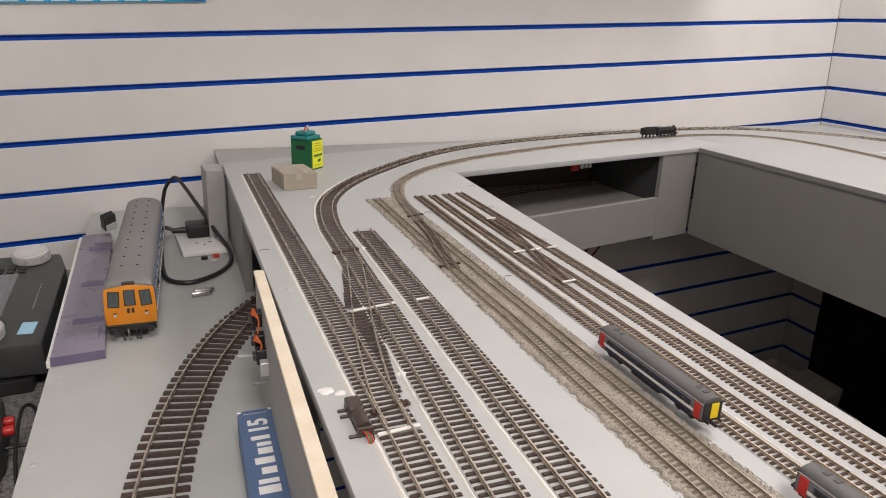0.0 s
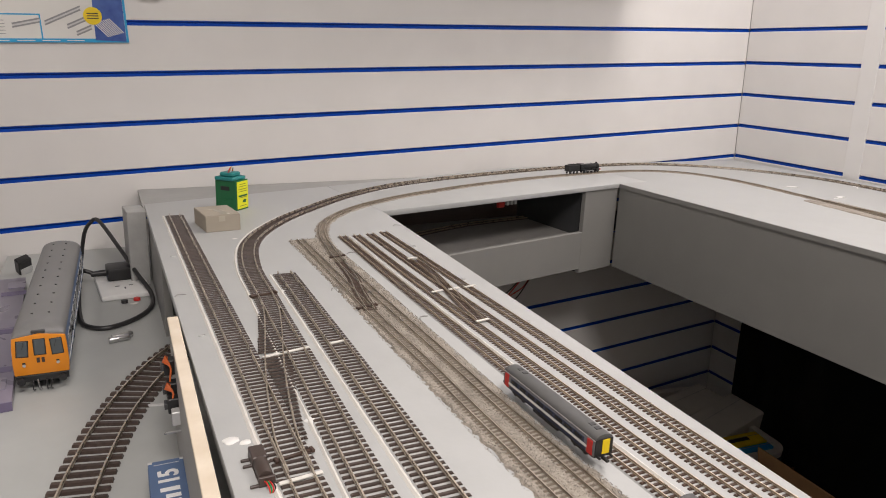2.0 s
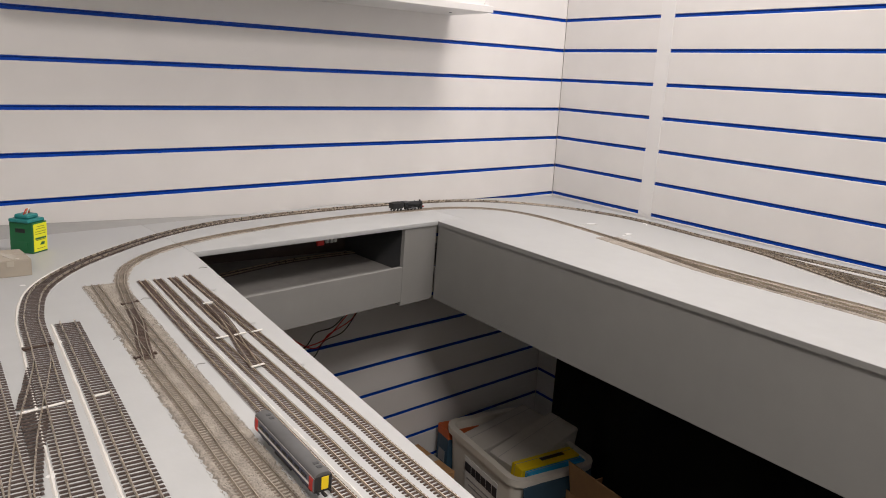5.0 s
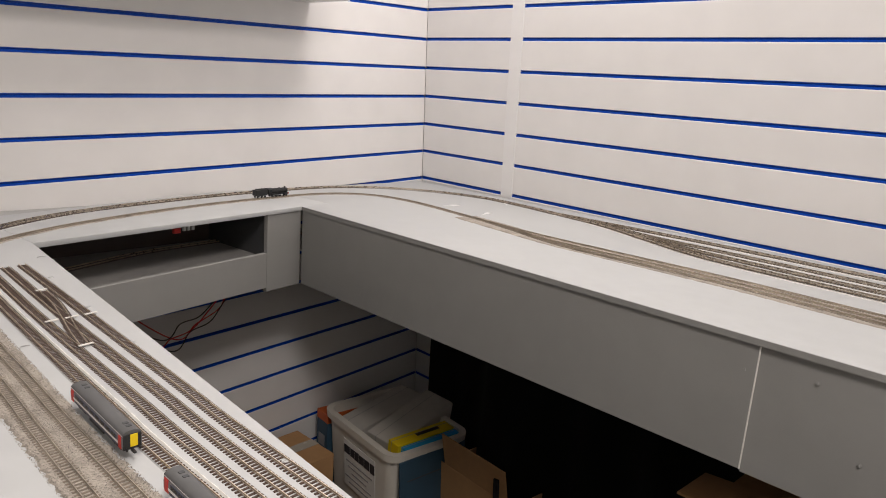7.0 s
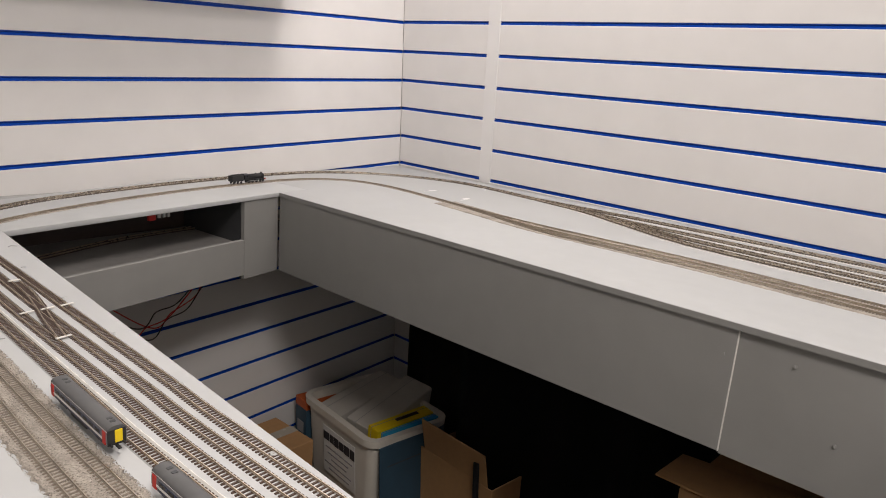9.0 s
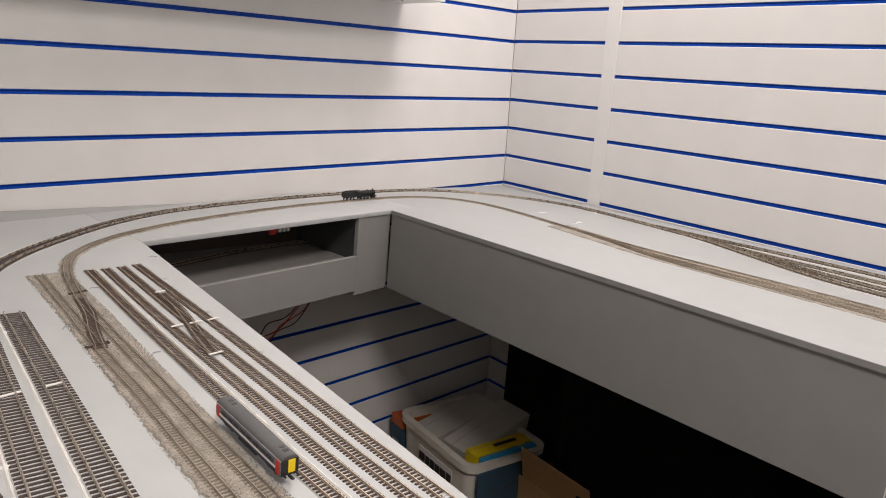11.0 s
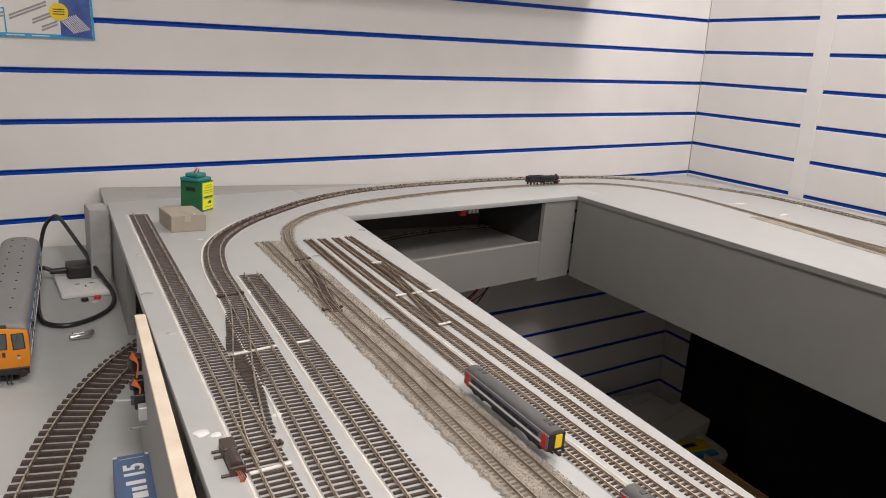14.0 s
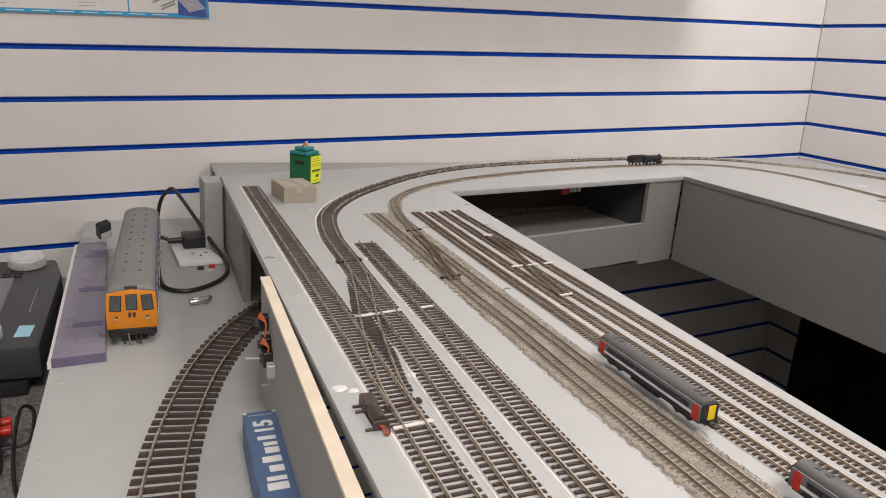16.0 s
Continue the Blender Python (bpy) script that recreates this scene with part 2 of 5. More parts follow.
def solid(name, bm, material, label, category, m=None, kind="", group=""):
    ob = part(name, bm, material)
    ob.matrix_world = m or Matrix()
    return tagged(ob, label, category, group, kind)


def lettering(text, size, material, parent, m, name="lettering", depth=0.0004):
    cu = bpy.data.curves.new(name, "FONT")
    cu.body, cu.size, cu.extrude, cu.offset = text, size, depth, size * 0.025
    ob = new(name, cu)
    dg = bpy.context.evaluated_depsgraph_get()
    me = bpy.data.meshes.new_from_object(ob.evaluated_get(dg))
    bpy.data.objects.remove(ob)
    me.materials.append(material)
    o = new(name, me)
    o.parent = parent
    o.matrix_local = m
    return o


# ---- room: the slat walls hang a little out of level with the layout ----
LEAN = Matrix.Translation((0.7772, 0.247, 1.1123)) @ Matrix.Rotation(-0.0486, 4, "Y") @ Matrix.Translation((-0.7772, -0.247, -1.1123))
FLOOR = -0.10
CEIL = 2.75
CORNER = Vector((0.7772, 0.247))
BACK_L = Vector((-2.317, 0.4375))
RIGHT_F = Vector((0.4346, -2.7636))
PITCH, GROOVE, THICK = 0.1, 0.0105, 0.016
GROOVE0 = 1.1123  # the first groove above the table, at the corner


def slat_wall(name, a, b, cuts, z_ref, inner, label):
    """Laminate boards between open grooves with blue inserts. a, b: ends in plan; cuts: lengths along it that are covered by a strip."""
    run = (b - a).length
    ang = math.degrees(math.atan2(b.y - a.y, b.x - a.x))
    wall = thing(name, label, "wall", LEAN @ pose(a.x, a.y, 0, 0, 0, ang), kind="structure")
    side = 1 if inner else -1
    part("backing", span(-0.05, run + 0.05, *sorted((side * THICK, side * (THICK + 0.1))), FLOOR - 0.1, 3.3), M_PLASTER, wall)
    k0 = math.ceil((FLOOR - 0.05 - z_ref) / PITCH)
    segs, last = [], 0.0
    for c0, c1 in cuts:
        segs.append((last, c0))
        last = c1
    segs.append((last, run))
    for k in range(k0, 21):
        z = z_ref + k * PITCH
        for s0, s1 in segs:
            bm = span(s0, s1, *sorted((0.0, side * THICK)), z + GROOVE / 2, z + PITCH - GROOVE / 2, 0.0012)
            part("slat", bm, M_SLAT, wall)
            bm = extrude_profile([(0.0135, -0.0052), (0.0135, 0.0052), (0.0022, 0.0052), (0.0022, 0.0032), (0.006, 0.0026), (0.006, 0.0012), (0.0014, 0.0006), (0.0014, -0.0052)], s1 - s0)
            bmesh.ops.transform(bm, verts=bm.verts, matrix=Matrix.Translation((s0, 0, z)) @ Matrix.Rotation(-math.pi / 2, 4, "Z") @ Matrix.Diagonal((-side, 1, 1, 1)))
            bmesh.ops.recalc_face_normals(bm, faces=bm.faces)
            part("groove_insert", bm, M_BLUE, wall)
    return wall


wall_back = slat_wall("wall_back", BACK_L, CORNER, [], GROOVE0, True, "white slatwall boards with bright blue groove inserts")
cut = 0.3945
wall_right = slat_wall("wall_right", CORNER, RIGHT_F, [(cut, cut + 0.0467)], GROOVE0 + 0.0008, True, "white slatwall boards with bright blue groove inserts")
part("joint_strip", span(cut - 0.001, cut + 0.0477, -0.0015, THICK, 0.93, 3.2, 0.001), M_TRIM, wall_right, "white vertical joint strip")

solid("floor", span(-3.0, 1.5, -3.6, 0.5, FLOOR - 0.1, FLOOR), M_FLOOR, "dark carpet floor under the layout", "floor", kind="structure")
solid("ceiling", span(-3.0, 1.5, -3.6, 0.5, CEIL, CEIL + 0.1), M_PLASTER, "plain white ceiling", "ceiling", kind="structure")
solid("wall_left", span(-2.45, -2.3, -3.6, 0.45, FLOOR, CEIL), M_PLASTER, "plain pale wall", "wall", kind="structure")
solid("wall_front", span(-2.3, 0.7, -3.4, -3.25, FLOOR, CEIL), M_PLASTER, "plain pale wall", "wall", kind="structure")

# ---- baseboards of the layout ----
TOP, LIP = 1.0, 0.011


def west(y):
    return -1.094 + 0.092 * y


def well_w(y):
    return -0.715 + 0.1205 * y


def well_e(y):
    return 0.004 + 0.110 * y


layout = thing("layout_table", "grey painted model railway table round an open well", "table")
WELL_N = -0.086
tab_left = prism([(west(0.118), 0.118), (-0.70, 0.187), (-0.70, WELL_N), (well_w(-1.12), -1.12), (west(-1.12), -1.12)], TOP - LIP, TOP, 0.0008)
part("left_top", tab_left, M_GREY, layout)
tab_near = prism([(well_w(-1.1205), -1.1205), (well_w(-2.6), -2.6), (west(-2.6), -2.6), (west(-1.1205), -1.1205)], TOP - LIP, TOP, 0.0008)
part("near_top", tab_near, M_GREY, layout)
tab_back = prism([(-0.6995, WELL_N), (0.0, 0.0), (0.10, 0.0), (0.10, 0.286), (-0.11, 0.297), (-0.6995, 0.187)], TOP - LIP, TOP, 0.0008)
part("back_top", tab_back, M_GREY, layout)
# added strip: stands in for the shaded band of table at the wall
part("back_ledge", prism([(west(0.12), 0.1205), (-0.16, 0.2905), (-0.16, 0.303), (west(0.35), 0.356)], 0.976, 0.984, 0.0005), M_EDGE, layout, "added dark grey strip for the shaded table band along the wall")
tab_right = prism([(0.1005, 0.0), (0.1005, 0.286), (0.767, 0.244), (0.718, -0.2), (0.582, -1.4), (0.434, -2.7), (well_e(-2.7), -2.7), (0.0, 0.0)], TOP - LIP, TOP, 0.0008)
part("right_top", tab_right, M_GREY, layout)


def slab(x0, y0, x1, y1, z0, z1, t, bevel=0.0006, push=0.0):
    """An upright board from one plan point to another, t thick to the left of that way."""
    d = Vector((x1 - x0, y1 - y0))
    m = pose(x0, y0, 0, 0, 0, math.degrees(math.atan2(d.y, d.x)))
    return box((d.length, t, z1 - z0), m @ pose(d.length / 2, t / 2 + push, (z0 + z1) / 2), bevel)


# aprons and lip: darker grey imitates their unlit sides
part("east_apron", slab(well_e(-1.205), -1.205, 0.0, 0.0, 0.785, TOP - LIP, 0.012, push=-0.014), M_GREY_SHADED, layout)
part("east_lip", slab(well_e(-2.69), -2.69, 0.0, -0.002, TOP - LIP, TOP - 0.0006, 0.0016, 0, push=-0.0002), M_GREY_SHADED, layout, "grey table edge with its shade put into the colour")
part("far_apron", slab(well_e(-2.7), -2.7, well_e(-1.206), -1.206, 0.78, TOP - LIP, 0.012, push=-0.0168), M_GREY_SHADED, layout)
part("panel_end", slab(well_e(-1.2064) - 0.0003, -1.2064, well_e(-1.2050) - 0.0003, -1.2050, 0.785, TOP - LIP - 0.001, 0.0128, 0, push=-0.0146), M_UNDER, layout, "pale raw edge of the apron panel")
part("corner_panel", slab(-0.121, -0.0155, 0.0, 0.0, 0.785, TOP - LIP - 0.0005, 0.012, push=0.003), M_GREY_SHADED, layout)
part("shelf_fascia", slab(-0.72, -0.089, -0.1215, -0.0155, 0.796, 0.889, 0.012, push=0.003), M_GREY_SHADED, layout)
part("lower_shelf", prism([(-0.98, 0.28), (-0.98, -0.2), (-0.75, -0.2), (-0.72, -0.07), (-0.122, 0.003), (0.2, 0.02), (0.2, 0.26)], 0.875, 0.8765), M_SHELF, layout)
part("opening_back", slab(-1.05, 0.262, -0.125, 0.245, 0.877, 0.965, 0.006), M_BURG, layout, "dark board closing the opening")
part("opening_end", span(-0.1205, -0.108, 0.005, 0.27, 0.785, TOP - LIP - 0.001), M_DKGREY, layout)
part("west_apron", slab(well_w(-0.12), -0.12, well_w(-2.6), -2.6, 0.80, TOP - LIP, 0.012, push=-0.016), M_EDGE, layout)
part("side_panel", slab(west(-0.19), -0.19, west(0.117), 0.117, 0.79, TOP - LIP - 0.0005, 0.012, push=-0.016), M_GREY_SHADED, layout)
LOW = 0.86
part("batten", span(west(0.10) - 0.034, west(0.10) - 0.002, 0.075, 0.135, LOW, 0.996, 0.001), M_EDGE, layout, "dark grey upright batten")
for x, y in ((0.25, -2.4), (-0.95, 0.15), (-1.0, -2.4)):
    part("leg", span(x, x + 0.05, y, y + 0.05, FLOOR, TOP - LIP - 0.001), M_EDGE, layout)


def screw(x, y, z, n="up"):
    s = thing("screw_head", "painted-over screw head in the board", "screw", pose(x, y, z) if n == "up" else pose(x, y, z, 0, -90, 6.6), group="screws in the boards")
    part("head", cyl(0.0042 if n == "up" else 0.003, 0.0012 if n == "up" else 0.0006, pose(0, 0, 0.0004), 0.0034 if n == "up" else 0.0026, 16), M_GREY if n == "up" else M_GREY_SHADED, s)
    part("slot", box((0.005, 0.0008, 0.0004), pose(0, 0, 0.0011)), M_EDGE, s)


for y in (-0.33, -0.50, -0.66, -0.83, -1.0):
    screw(well_w(y) - 0.012, y, TOP)
for y in (-0.25, -0.55, -0.95):
    screw(west(y) + 0.016, y, TOP)

for y, z in ((-1.29, 0.958), (-1.36, 0.862), (-0.55, 0.815), (-1.19, 0.945)):
    screw(well_e(y) + 0.0028, y, z, "side")

# lower board beside the layout
lower_board = solid("lower_board", prism([(-1.311, 0.372), (-1.334, 0.1), (-1.363, -0.34), (-1.383, -0.60), (-1.45, -1.6), (-1.25, -1.6), (-1.12, -0.6), (-1.0, -0.3), (-1.0, 0.355)], LOW - 0.016, LOW, 0.001), M_BOARD,
                    "grey painted lower baseboard beside the layout", "board")
solid("side_counter", prism([(-2.28, 0.33), (-2.28, -2.2), (-1.20, -2.2), (-1.12, -0.5), (-1.1, 0.33)], 0.72, 0.755, 0.002), M_GRANITE, "speckled grey laminate counter under the lower board", "counter")
part("leg", span(-1.9, -1.3, -2.0, 0.2, FLOOR, 0.72), M_EDGE, bpy.data.objects["side_counter"])
part("support", span(-1.3, -1.2, -1.5, 0.2, 0.755, LOW - 0.016), M_EDGE, lower_board)

for x, y in ((-1.352, -0.385), (-1.368, -0.545)):
    screw(x, y, LOW)

# ---- track ----
sleeper_mesh = {}


def sleeper_data(length, width, height, material):
    key = (length, width, height, material.name)
    if key not in sleeper_mesh:
        bm = box((length, width, height), pose(0, 0, height / 2))
        top = [v for v in bm.verts if v.co.z > height * 0.9]
        for v in top:
            v.co.x *= 1 - 0.0008 / length * 2
            v.co.y *= 0.72
        sleeper_mesh[key] = finish("sleeper", bm, material, 0)
    return sleeper_mesh[key]


KINDS = {"coarse": (0.0165, 0.0295, 0.0036, 0.0018, 0.0067, 0.0013, 0.0025), "turnout": (0.0165, 0.0210, 0.0026, 0.0011, 0.0067, 0.0011, 0.0032), "OO": (0.0165, 0.0295, 0.0033, 0.0011, 0.0067, 0.0011, 0.0032), "N": (0.009, 0.0165, 0.0026, 0.0008, 0.0049, 0.0008, 0.0020), "O": (0.0325, 0.057, 0.0066, 0.0034, 0.0142, 0.0018, 0.0042)}


def rails_mesh(line, offset, w, z0, h):
    """One rail with a head, web and foot, along a plan line."""
    prof = [(-w * 0.7, 0), (w * 0.7, 0), (w * 0.7, h * 0.18), (w * 0.25, h * 0.3), (w * 0.25, h * 0.65), (w * 0.5, h * 0.75), (w * 0.5, h), (-w * 0.5, h), (-w * 0.5, h * 0.75), (-w * 0.25, h * 0.65), (-w * 0.25, h * 0.3), (-w * 0.7, h * 0.18)]
    t = np.gradient(line, axis=0)
    t /= np.linalg.norm(t, axis=1)[:, None]
    nrm = np.stack([-t[:, 1], t[:, 0]], 1)
    bm = bmesh.new()
    rings = []
    for q, n in zip(line, nrm):
        rings.append([bm.verts.new((q[0] + n[0] * (offset + a), q[1] + n[1] * (offset + a), z0 + b)) for a, b in prof])
    m = len(prof)
    for u, v in zip(rings, rings[1:]):
        for k in range(m):
            bm.faces.new((u[k], v[k], v[(k + 1) % m], u[(k + 1) % m]))
    bm.faces.new(rings[0])
    bm.faces.new(list(reversed(rings[-1])))
    return bm


def ribbon(line, left, right, z0, z1, wobble=0.0, seed=0):
    """A low strip along a plan line with a bevelled shoulder; wobble makes its edges ragged."""
    rng = np.random.default_rng(seed)
    t = np.gradient(line, axis=0)
    t /= np.linalg.norm(t, axis=1)[:, None]
    nrm = np.stack([-t[:, 1], t[:, 0]], 1)
    bm = bmesh.new()
    rings = []
    for q, n in zip(line, nrm):
        a, b = rng.uniform(-wobble, wobble, 2)
        s = min(0.4 * (left + right), (z1 - z0) * 1.2)
        rings.append([bm.verts.new((q[0] + n[0] * o, q[1] + n[1] * o, z)) for o, z in ((left + a, z0), (left + a - s, z1), (-right + b + s, z1), (-right + b, z0))])
    for u, v in zip(rings, rings[1:]):
        for k in range(3):
            bm.faces.new((u[k], v[k], v[k + 1], u[k + 1]))
    bm.faces.new(rings[0])
    bm.faces.new(list(reversed(rings[-1])))
    bmesh.ops.recalc_face_normals(bm, faces=bm.faces)
    return bm


def track(name, kind, pts, label, z0=TOP, sleepers=True, split=False, material=None, rail=None, under=None, lift=0.0, group="tracks on the layout", jitter=0.0):
    gauge, sl, sw, sh, pitch, rw, rh = KINDS[kind]
    material = material or (M_SLEEPERF if kind == "coarse" else M_SLEEPER if kind != "N" else M_SLEEPERN)
    rail = rail or (M_RAIL if kind == "N" else M_RAILO)
    obj = thing(name, label, "track", group=group)
    line, length = catmull(pts, 0.006 if kind == "N" else 0.008)
    base = z0 + lift
    if under:
        part("underlay", ribbon(line, min(under), min(under), z0, z0 + 0.0012), M_GREY, obj, "grey card underlay strip")
        edge, side = max(under) - min(under), 1 if under[0] > under[1] else -1
        t = np.gradient(line, axis=0)
        t /= np.linalg.norm(t, axis=1)[:, None]
        off = line + np.stack([-t[:, 1], t[:, 0]], 1) * side * (min(under) + edge / 2 + 0.0001)
        part("underlay_edge", ribbon(off, edge / 2, edge / 2, z0, z0 + 0.0019, 0.0004, 2), M_UNDER, obj, "white raw edge of the underlay")
        base += 0.0012
    for s in (1, -1):
        part("rail", rails_mesh(line, s * gauge / 2, rw, base + sh, rh), rail, obj, smooth=0.9)
    if sleepers:
        n = int(length / pitch)
        d = np.linspace(0, 1, len(line))
        tt = (np.arange(n) + 0.5) / n
        xs, ys = np.interp(tt, d, line[:, 0]), np.interp(tt, d, line[:, 1])
        g = np.gradient(line, axis=0)
        gx, gy = np.interp(tt, d, g[:, 0]), np.interp(tt, d, g[:, 1])
        rng = np.random.default_rng(len(pts) + n)
        if split or n <= 300:
            me = sleeper_data(sl, sw, sh, material)
            for x, y, a, b in zip(xs[:300], ys[:300], gx, gy):
                o = new("sleeper", me)
                o.parent = obj
                o.matrix_local = pose(x, y, base, 0, 0, math.degrees(math.atan2(b, a)) - 90 + rng.uniform(-0.7, 0.7))
        else:
            v, f = [], []
            for x, y, a, b in zip(xs, ys, gx, gy):
                k = len(v)
                c = np.array((a, b)) / math.hypot(a, b)
                nn = np.array((-c[1], c[0]))
                hl, hw = sl / 2 * rng.uniform(1 - jitter, 1), sw / 2
                for zz, fx, fy in ((0, 1, 1), (sh, 0.97, 0.72)):
                    for i, j in ((-1, -1), (1, -1), (1, 1), (-1, 1)):
                        q = np.array((x, y)) + nn * i * hl * fx + c * j * hw * fy
                        v.append((q[0], q[1], base + zz))
                f += [(k + 4, k + 7, k + 6, k + 5), (k, k + 4, k + 5, k + 1), (k + 1, k + 5, k + 6, k + 2), (k + 2, k + 6, k + 7, k + 3), (k + 3, k + 7, k + 4, k)]
            me = bpy.data.meshes.new("sleeper_row")
            me.from_pydata(v, [], f)
            bm = bmesh.new()
            bm.from_mesh(me)
            bmesh.ops.recalc_face_normals(bm, faces=bm.faces)
            bm.to_mesh(me)
            bm.free()
            me.materials.append(material)
            o = new("sleeper_row", me)
            o.parent = obj
            tagged(o, kind="stuff")
    return obj


def oo1(y):
    return (-1.0527 + 0.0895 * y, y)


track("siding_track", "OO", [oo1(0.0), oo1(-0.3), oo1(-0.7), oo1(-1.0), oo1(-1.45)], "brown plastic sleepered straight track with a white underlay edge", split=True, under=(0.0155, 0.0195))
track("main_track", "OO", [(-1.038, -0.459), (-1.021, -0.34), (-0.985, -0.222), (-0.915, -0.118), (-0.815, -0.022), (-0.70, 0.068), (-0.56, 0.142), (-0.40, 0.188)],
      "brown sleepered main line curving towards the wall", split=True, under=(0.0188, 0.0155))
track("wall_track", "coarse", [(-0.40, 0.188), (-0.2, 0.222), (0.0, 0.243), (0.2, 0.248), (0.34, 0.227),
                               (0.47, 0.155), (0.575, 0.03), (0.63, -0.12), (0.628, -0.25), (0.585, -0.45), (0.535, -0.65)],
      "brown sleepered main line curving along the wall", split=True, under=(0.0188, 0.0155))
track("middle_track", "OO", [(-1.038, -0.459), (-1.049, -0.54), (-1.0605, -0.629), (-1.0925, -0.874), (-1.120, -1.10), (-1.160, -1.45)], "brown sleepered straight track leaving a turnout", split=True, under=(0.0155, 0.0188))
BRANCH = [(-1.038, -0.459), (-1.045, -0.505), (-1.060, -0.56), (-1.080, -0.625), (-1.096, -0.68), (-1.110, -0.735), (-1.120, -0.78), (-1.1245, -0.82)]
track("crossover_track", "turnout", BRANCH, "turnout branch joining two straight tracks", lift=0.0005, sleepers=False)
branch = bpy.data.objects["crossover_track"]
for side, low, high in (("siding_track", -0.80, -0.628), ("middle_track", -0.628, -0.47)):
    for o in list(bpy.data.objects[side].children):
        q = o.location
        if not o.name.startswith("sleeper") or not low < q.y < high:
            continue
        reach = float(np.interp(q.y, [p[1] for p in BRANCH[::-1]], [p[0] for p in BRANCH[::-1]])) - q.x
        if abs(reach) > 0.0025:
            size = round(abs(reach) / 0.001) * 0.001
            t = new("timber", sleeper_data(size, 0.0033, 0.0011, M_SLEEPER))
            t.parent = branch
            t.matrix_local = Matrix.Translation(q) @ o.rotation_euler.to_matrix().to_4x4() @ pose(math.copysign(0.01475 + size / 2, -reach), 0, 0)
track("stub_track", "OO", [(-0.991, -0.389), (-1.0155, -0.60), (-1.0375, -0.782), (-1.051, -0.896), (-1.089, -1.25), (-1.11, -1.45)], "brown sleepered dead-end track", split=True, under=(0.0155, 0.0195))

for a in ([(-0.846, -0.239), (-0.876, -0.500), (-0.906, -0.800), (-0.920, -0.950), (-0.953, -1.450)],
          [(-0.821, -0.237), (-0.851, -0.500), (-0.879, -0.800), (-0.893, -0.950), (-0.931, -1.450)],
          [(-0.797, -0.237), (-0.826, -0.500), (-0.854, -0.800), (-0.869, -0.950), (-0.908, -1.450)],
          [(-0.772, -0.234), (-0.799, -0.500), (-0.830, -0.800), (-0.846, -0.950), (-0.886, -1.450)]):
    track("small_scale_track", "N", a, "small-scale dark sleepered straight track with shiny rails", under=None if a[0][0] > -0.836 else (0.0125, 0.009))
track("small_crossover", "N", [(-0.806, -0.40), (-0.814, -0.46), (-0.827, -0.52), (-0.842, -0.58), (-0.855, -0.64)], "small turnout linking two parallel tracks", lift=0.0014)

BAL_L = [(-0.914, -0.235), (-0.934, -0.42), (-0.952, -0.58), (-0.962, -0.70), (-0.975, -0.82), (-0.990, -0.98), (-1.03, -1.45)]
BAL_R = [(-0.905, -0.37), (-0.914, -0.45), (-0.925, -0.56), (-0.938, -0.70), (-0.950, -0.82), (-0.963, -0.98), (-1.004, -1.45)]
LOOP = [(-0.905, -0.37), (-0.893, -0.31), (-0.873, -0.225), (-0.838, -0.145), (-0.775, -0.075), (-0.69, -0.018), (-0.57, 0.035), (-0.40, 0.085), (-0.2, 0.125), (0.0, 0.145), (0.14, 0.15), (0.25, 0.125), (0.325, 0.06), (0.35, -0.03), (0.345, -0.13),
        (0.325, -0.235), (0.298, -0.35), (0.272, -0.48)]
track("ballasted_track", "N", BAL_L, "dusty small-scale track set in pale ballast", lift=0.0012, material=M_SLEEPERB, rail=M_RAILB)
track("ballasted_track", "N", BAL_R, "dusty small-scale track set in pale ballast", lift=0.0012, material=M_SLEEPERB, rail=M_RAILB)
track("ballasted_turnout", "N", [(-0.905, -0.37), (-0.918, -0.44), (-0.935, -0.50), (-0.949, -0.56)], "dusty small turnout between ballasted tracks", lift=0.0018, material=M_SLEEPERN, rail=M_RAILB)
track("inner_loop_track", "N", LOOP, "dusty small-scale loop along the wall", lift=0.0012, material=M_SLEEPERB, rail=M_RAILB)

# far side of the layout
FAN_U = (0.0155, 0.0163)
FAN = [(0.535, -0.65), (0.50, -0.80), (0.478, -1.0), (0.43, -1.36), (0.36, -1.9), (0.29, -2.5)]
track("fan_track", "coarse", [(0.585, -0.45), (0.575, -0.62), (0.568, -0.80), (0.552, -1.0), (0.512, -1.36), (0.45, -1.9), (0.38, -2.5)], "brown sleepered storage track", lift=0.0006, under=FAN_U)
track("fan_track", "coarse", FAN, "brown sleepered storage track", under=FAN_U)
track("fan_track", "coarse", [(0.555, -0.57), (0.505, -0.70), (0.455, -0.83), (0.414, -1.0), (0.365, -1.36), (0.295, -1.9), (0.22, -2.5)], "brown sleepered storage track", lift=0.001, under=FAN_U)
track("fan_track", "coarse", [(0.52, -0.66), (0.45, -0.79), (0.385, -0.92), (0.352, -1.04), (0.303, -1.36), (0.235, -1.9), (0.16, -2.5)], "brown sleepered storage track", lift=0.0014, under=FAN_U)
track("small_fan_track", "N", [(0.272, -0.48), (0.252, -0.62), (0.238, -0.80), (0.220, -1.06), (0.172, -1.39), (0.11, -1.9), (0.04, -2.5)], "small-scale track beside a ballast strip", lift=0.001, material=M_SLEEPERB, rail=M_RAILB)
track("small_fan_track", "N", [(0.310, -0.30), (0.275, -0.43), (0.238, -0.55), (0.212, -0.70), (0.190, -1.06), (0.140, -1.39), (0.078, -1.9), (0.01, -2.5)], "small-scale track beside a ballast strip", lift=0.0014, material=M_SLEEPERB, rail=M_RAILB)
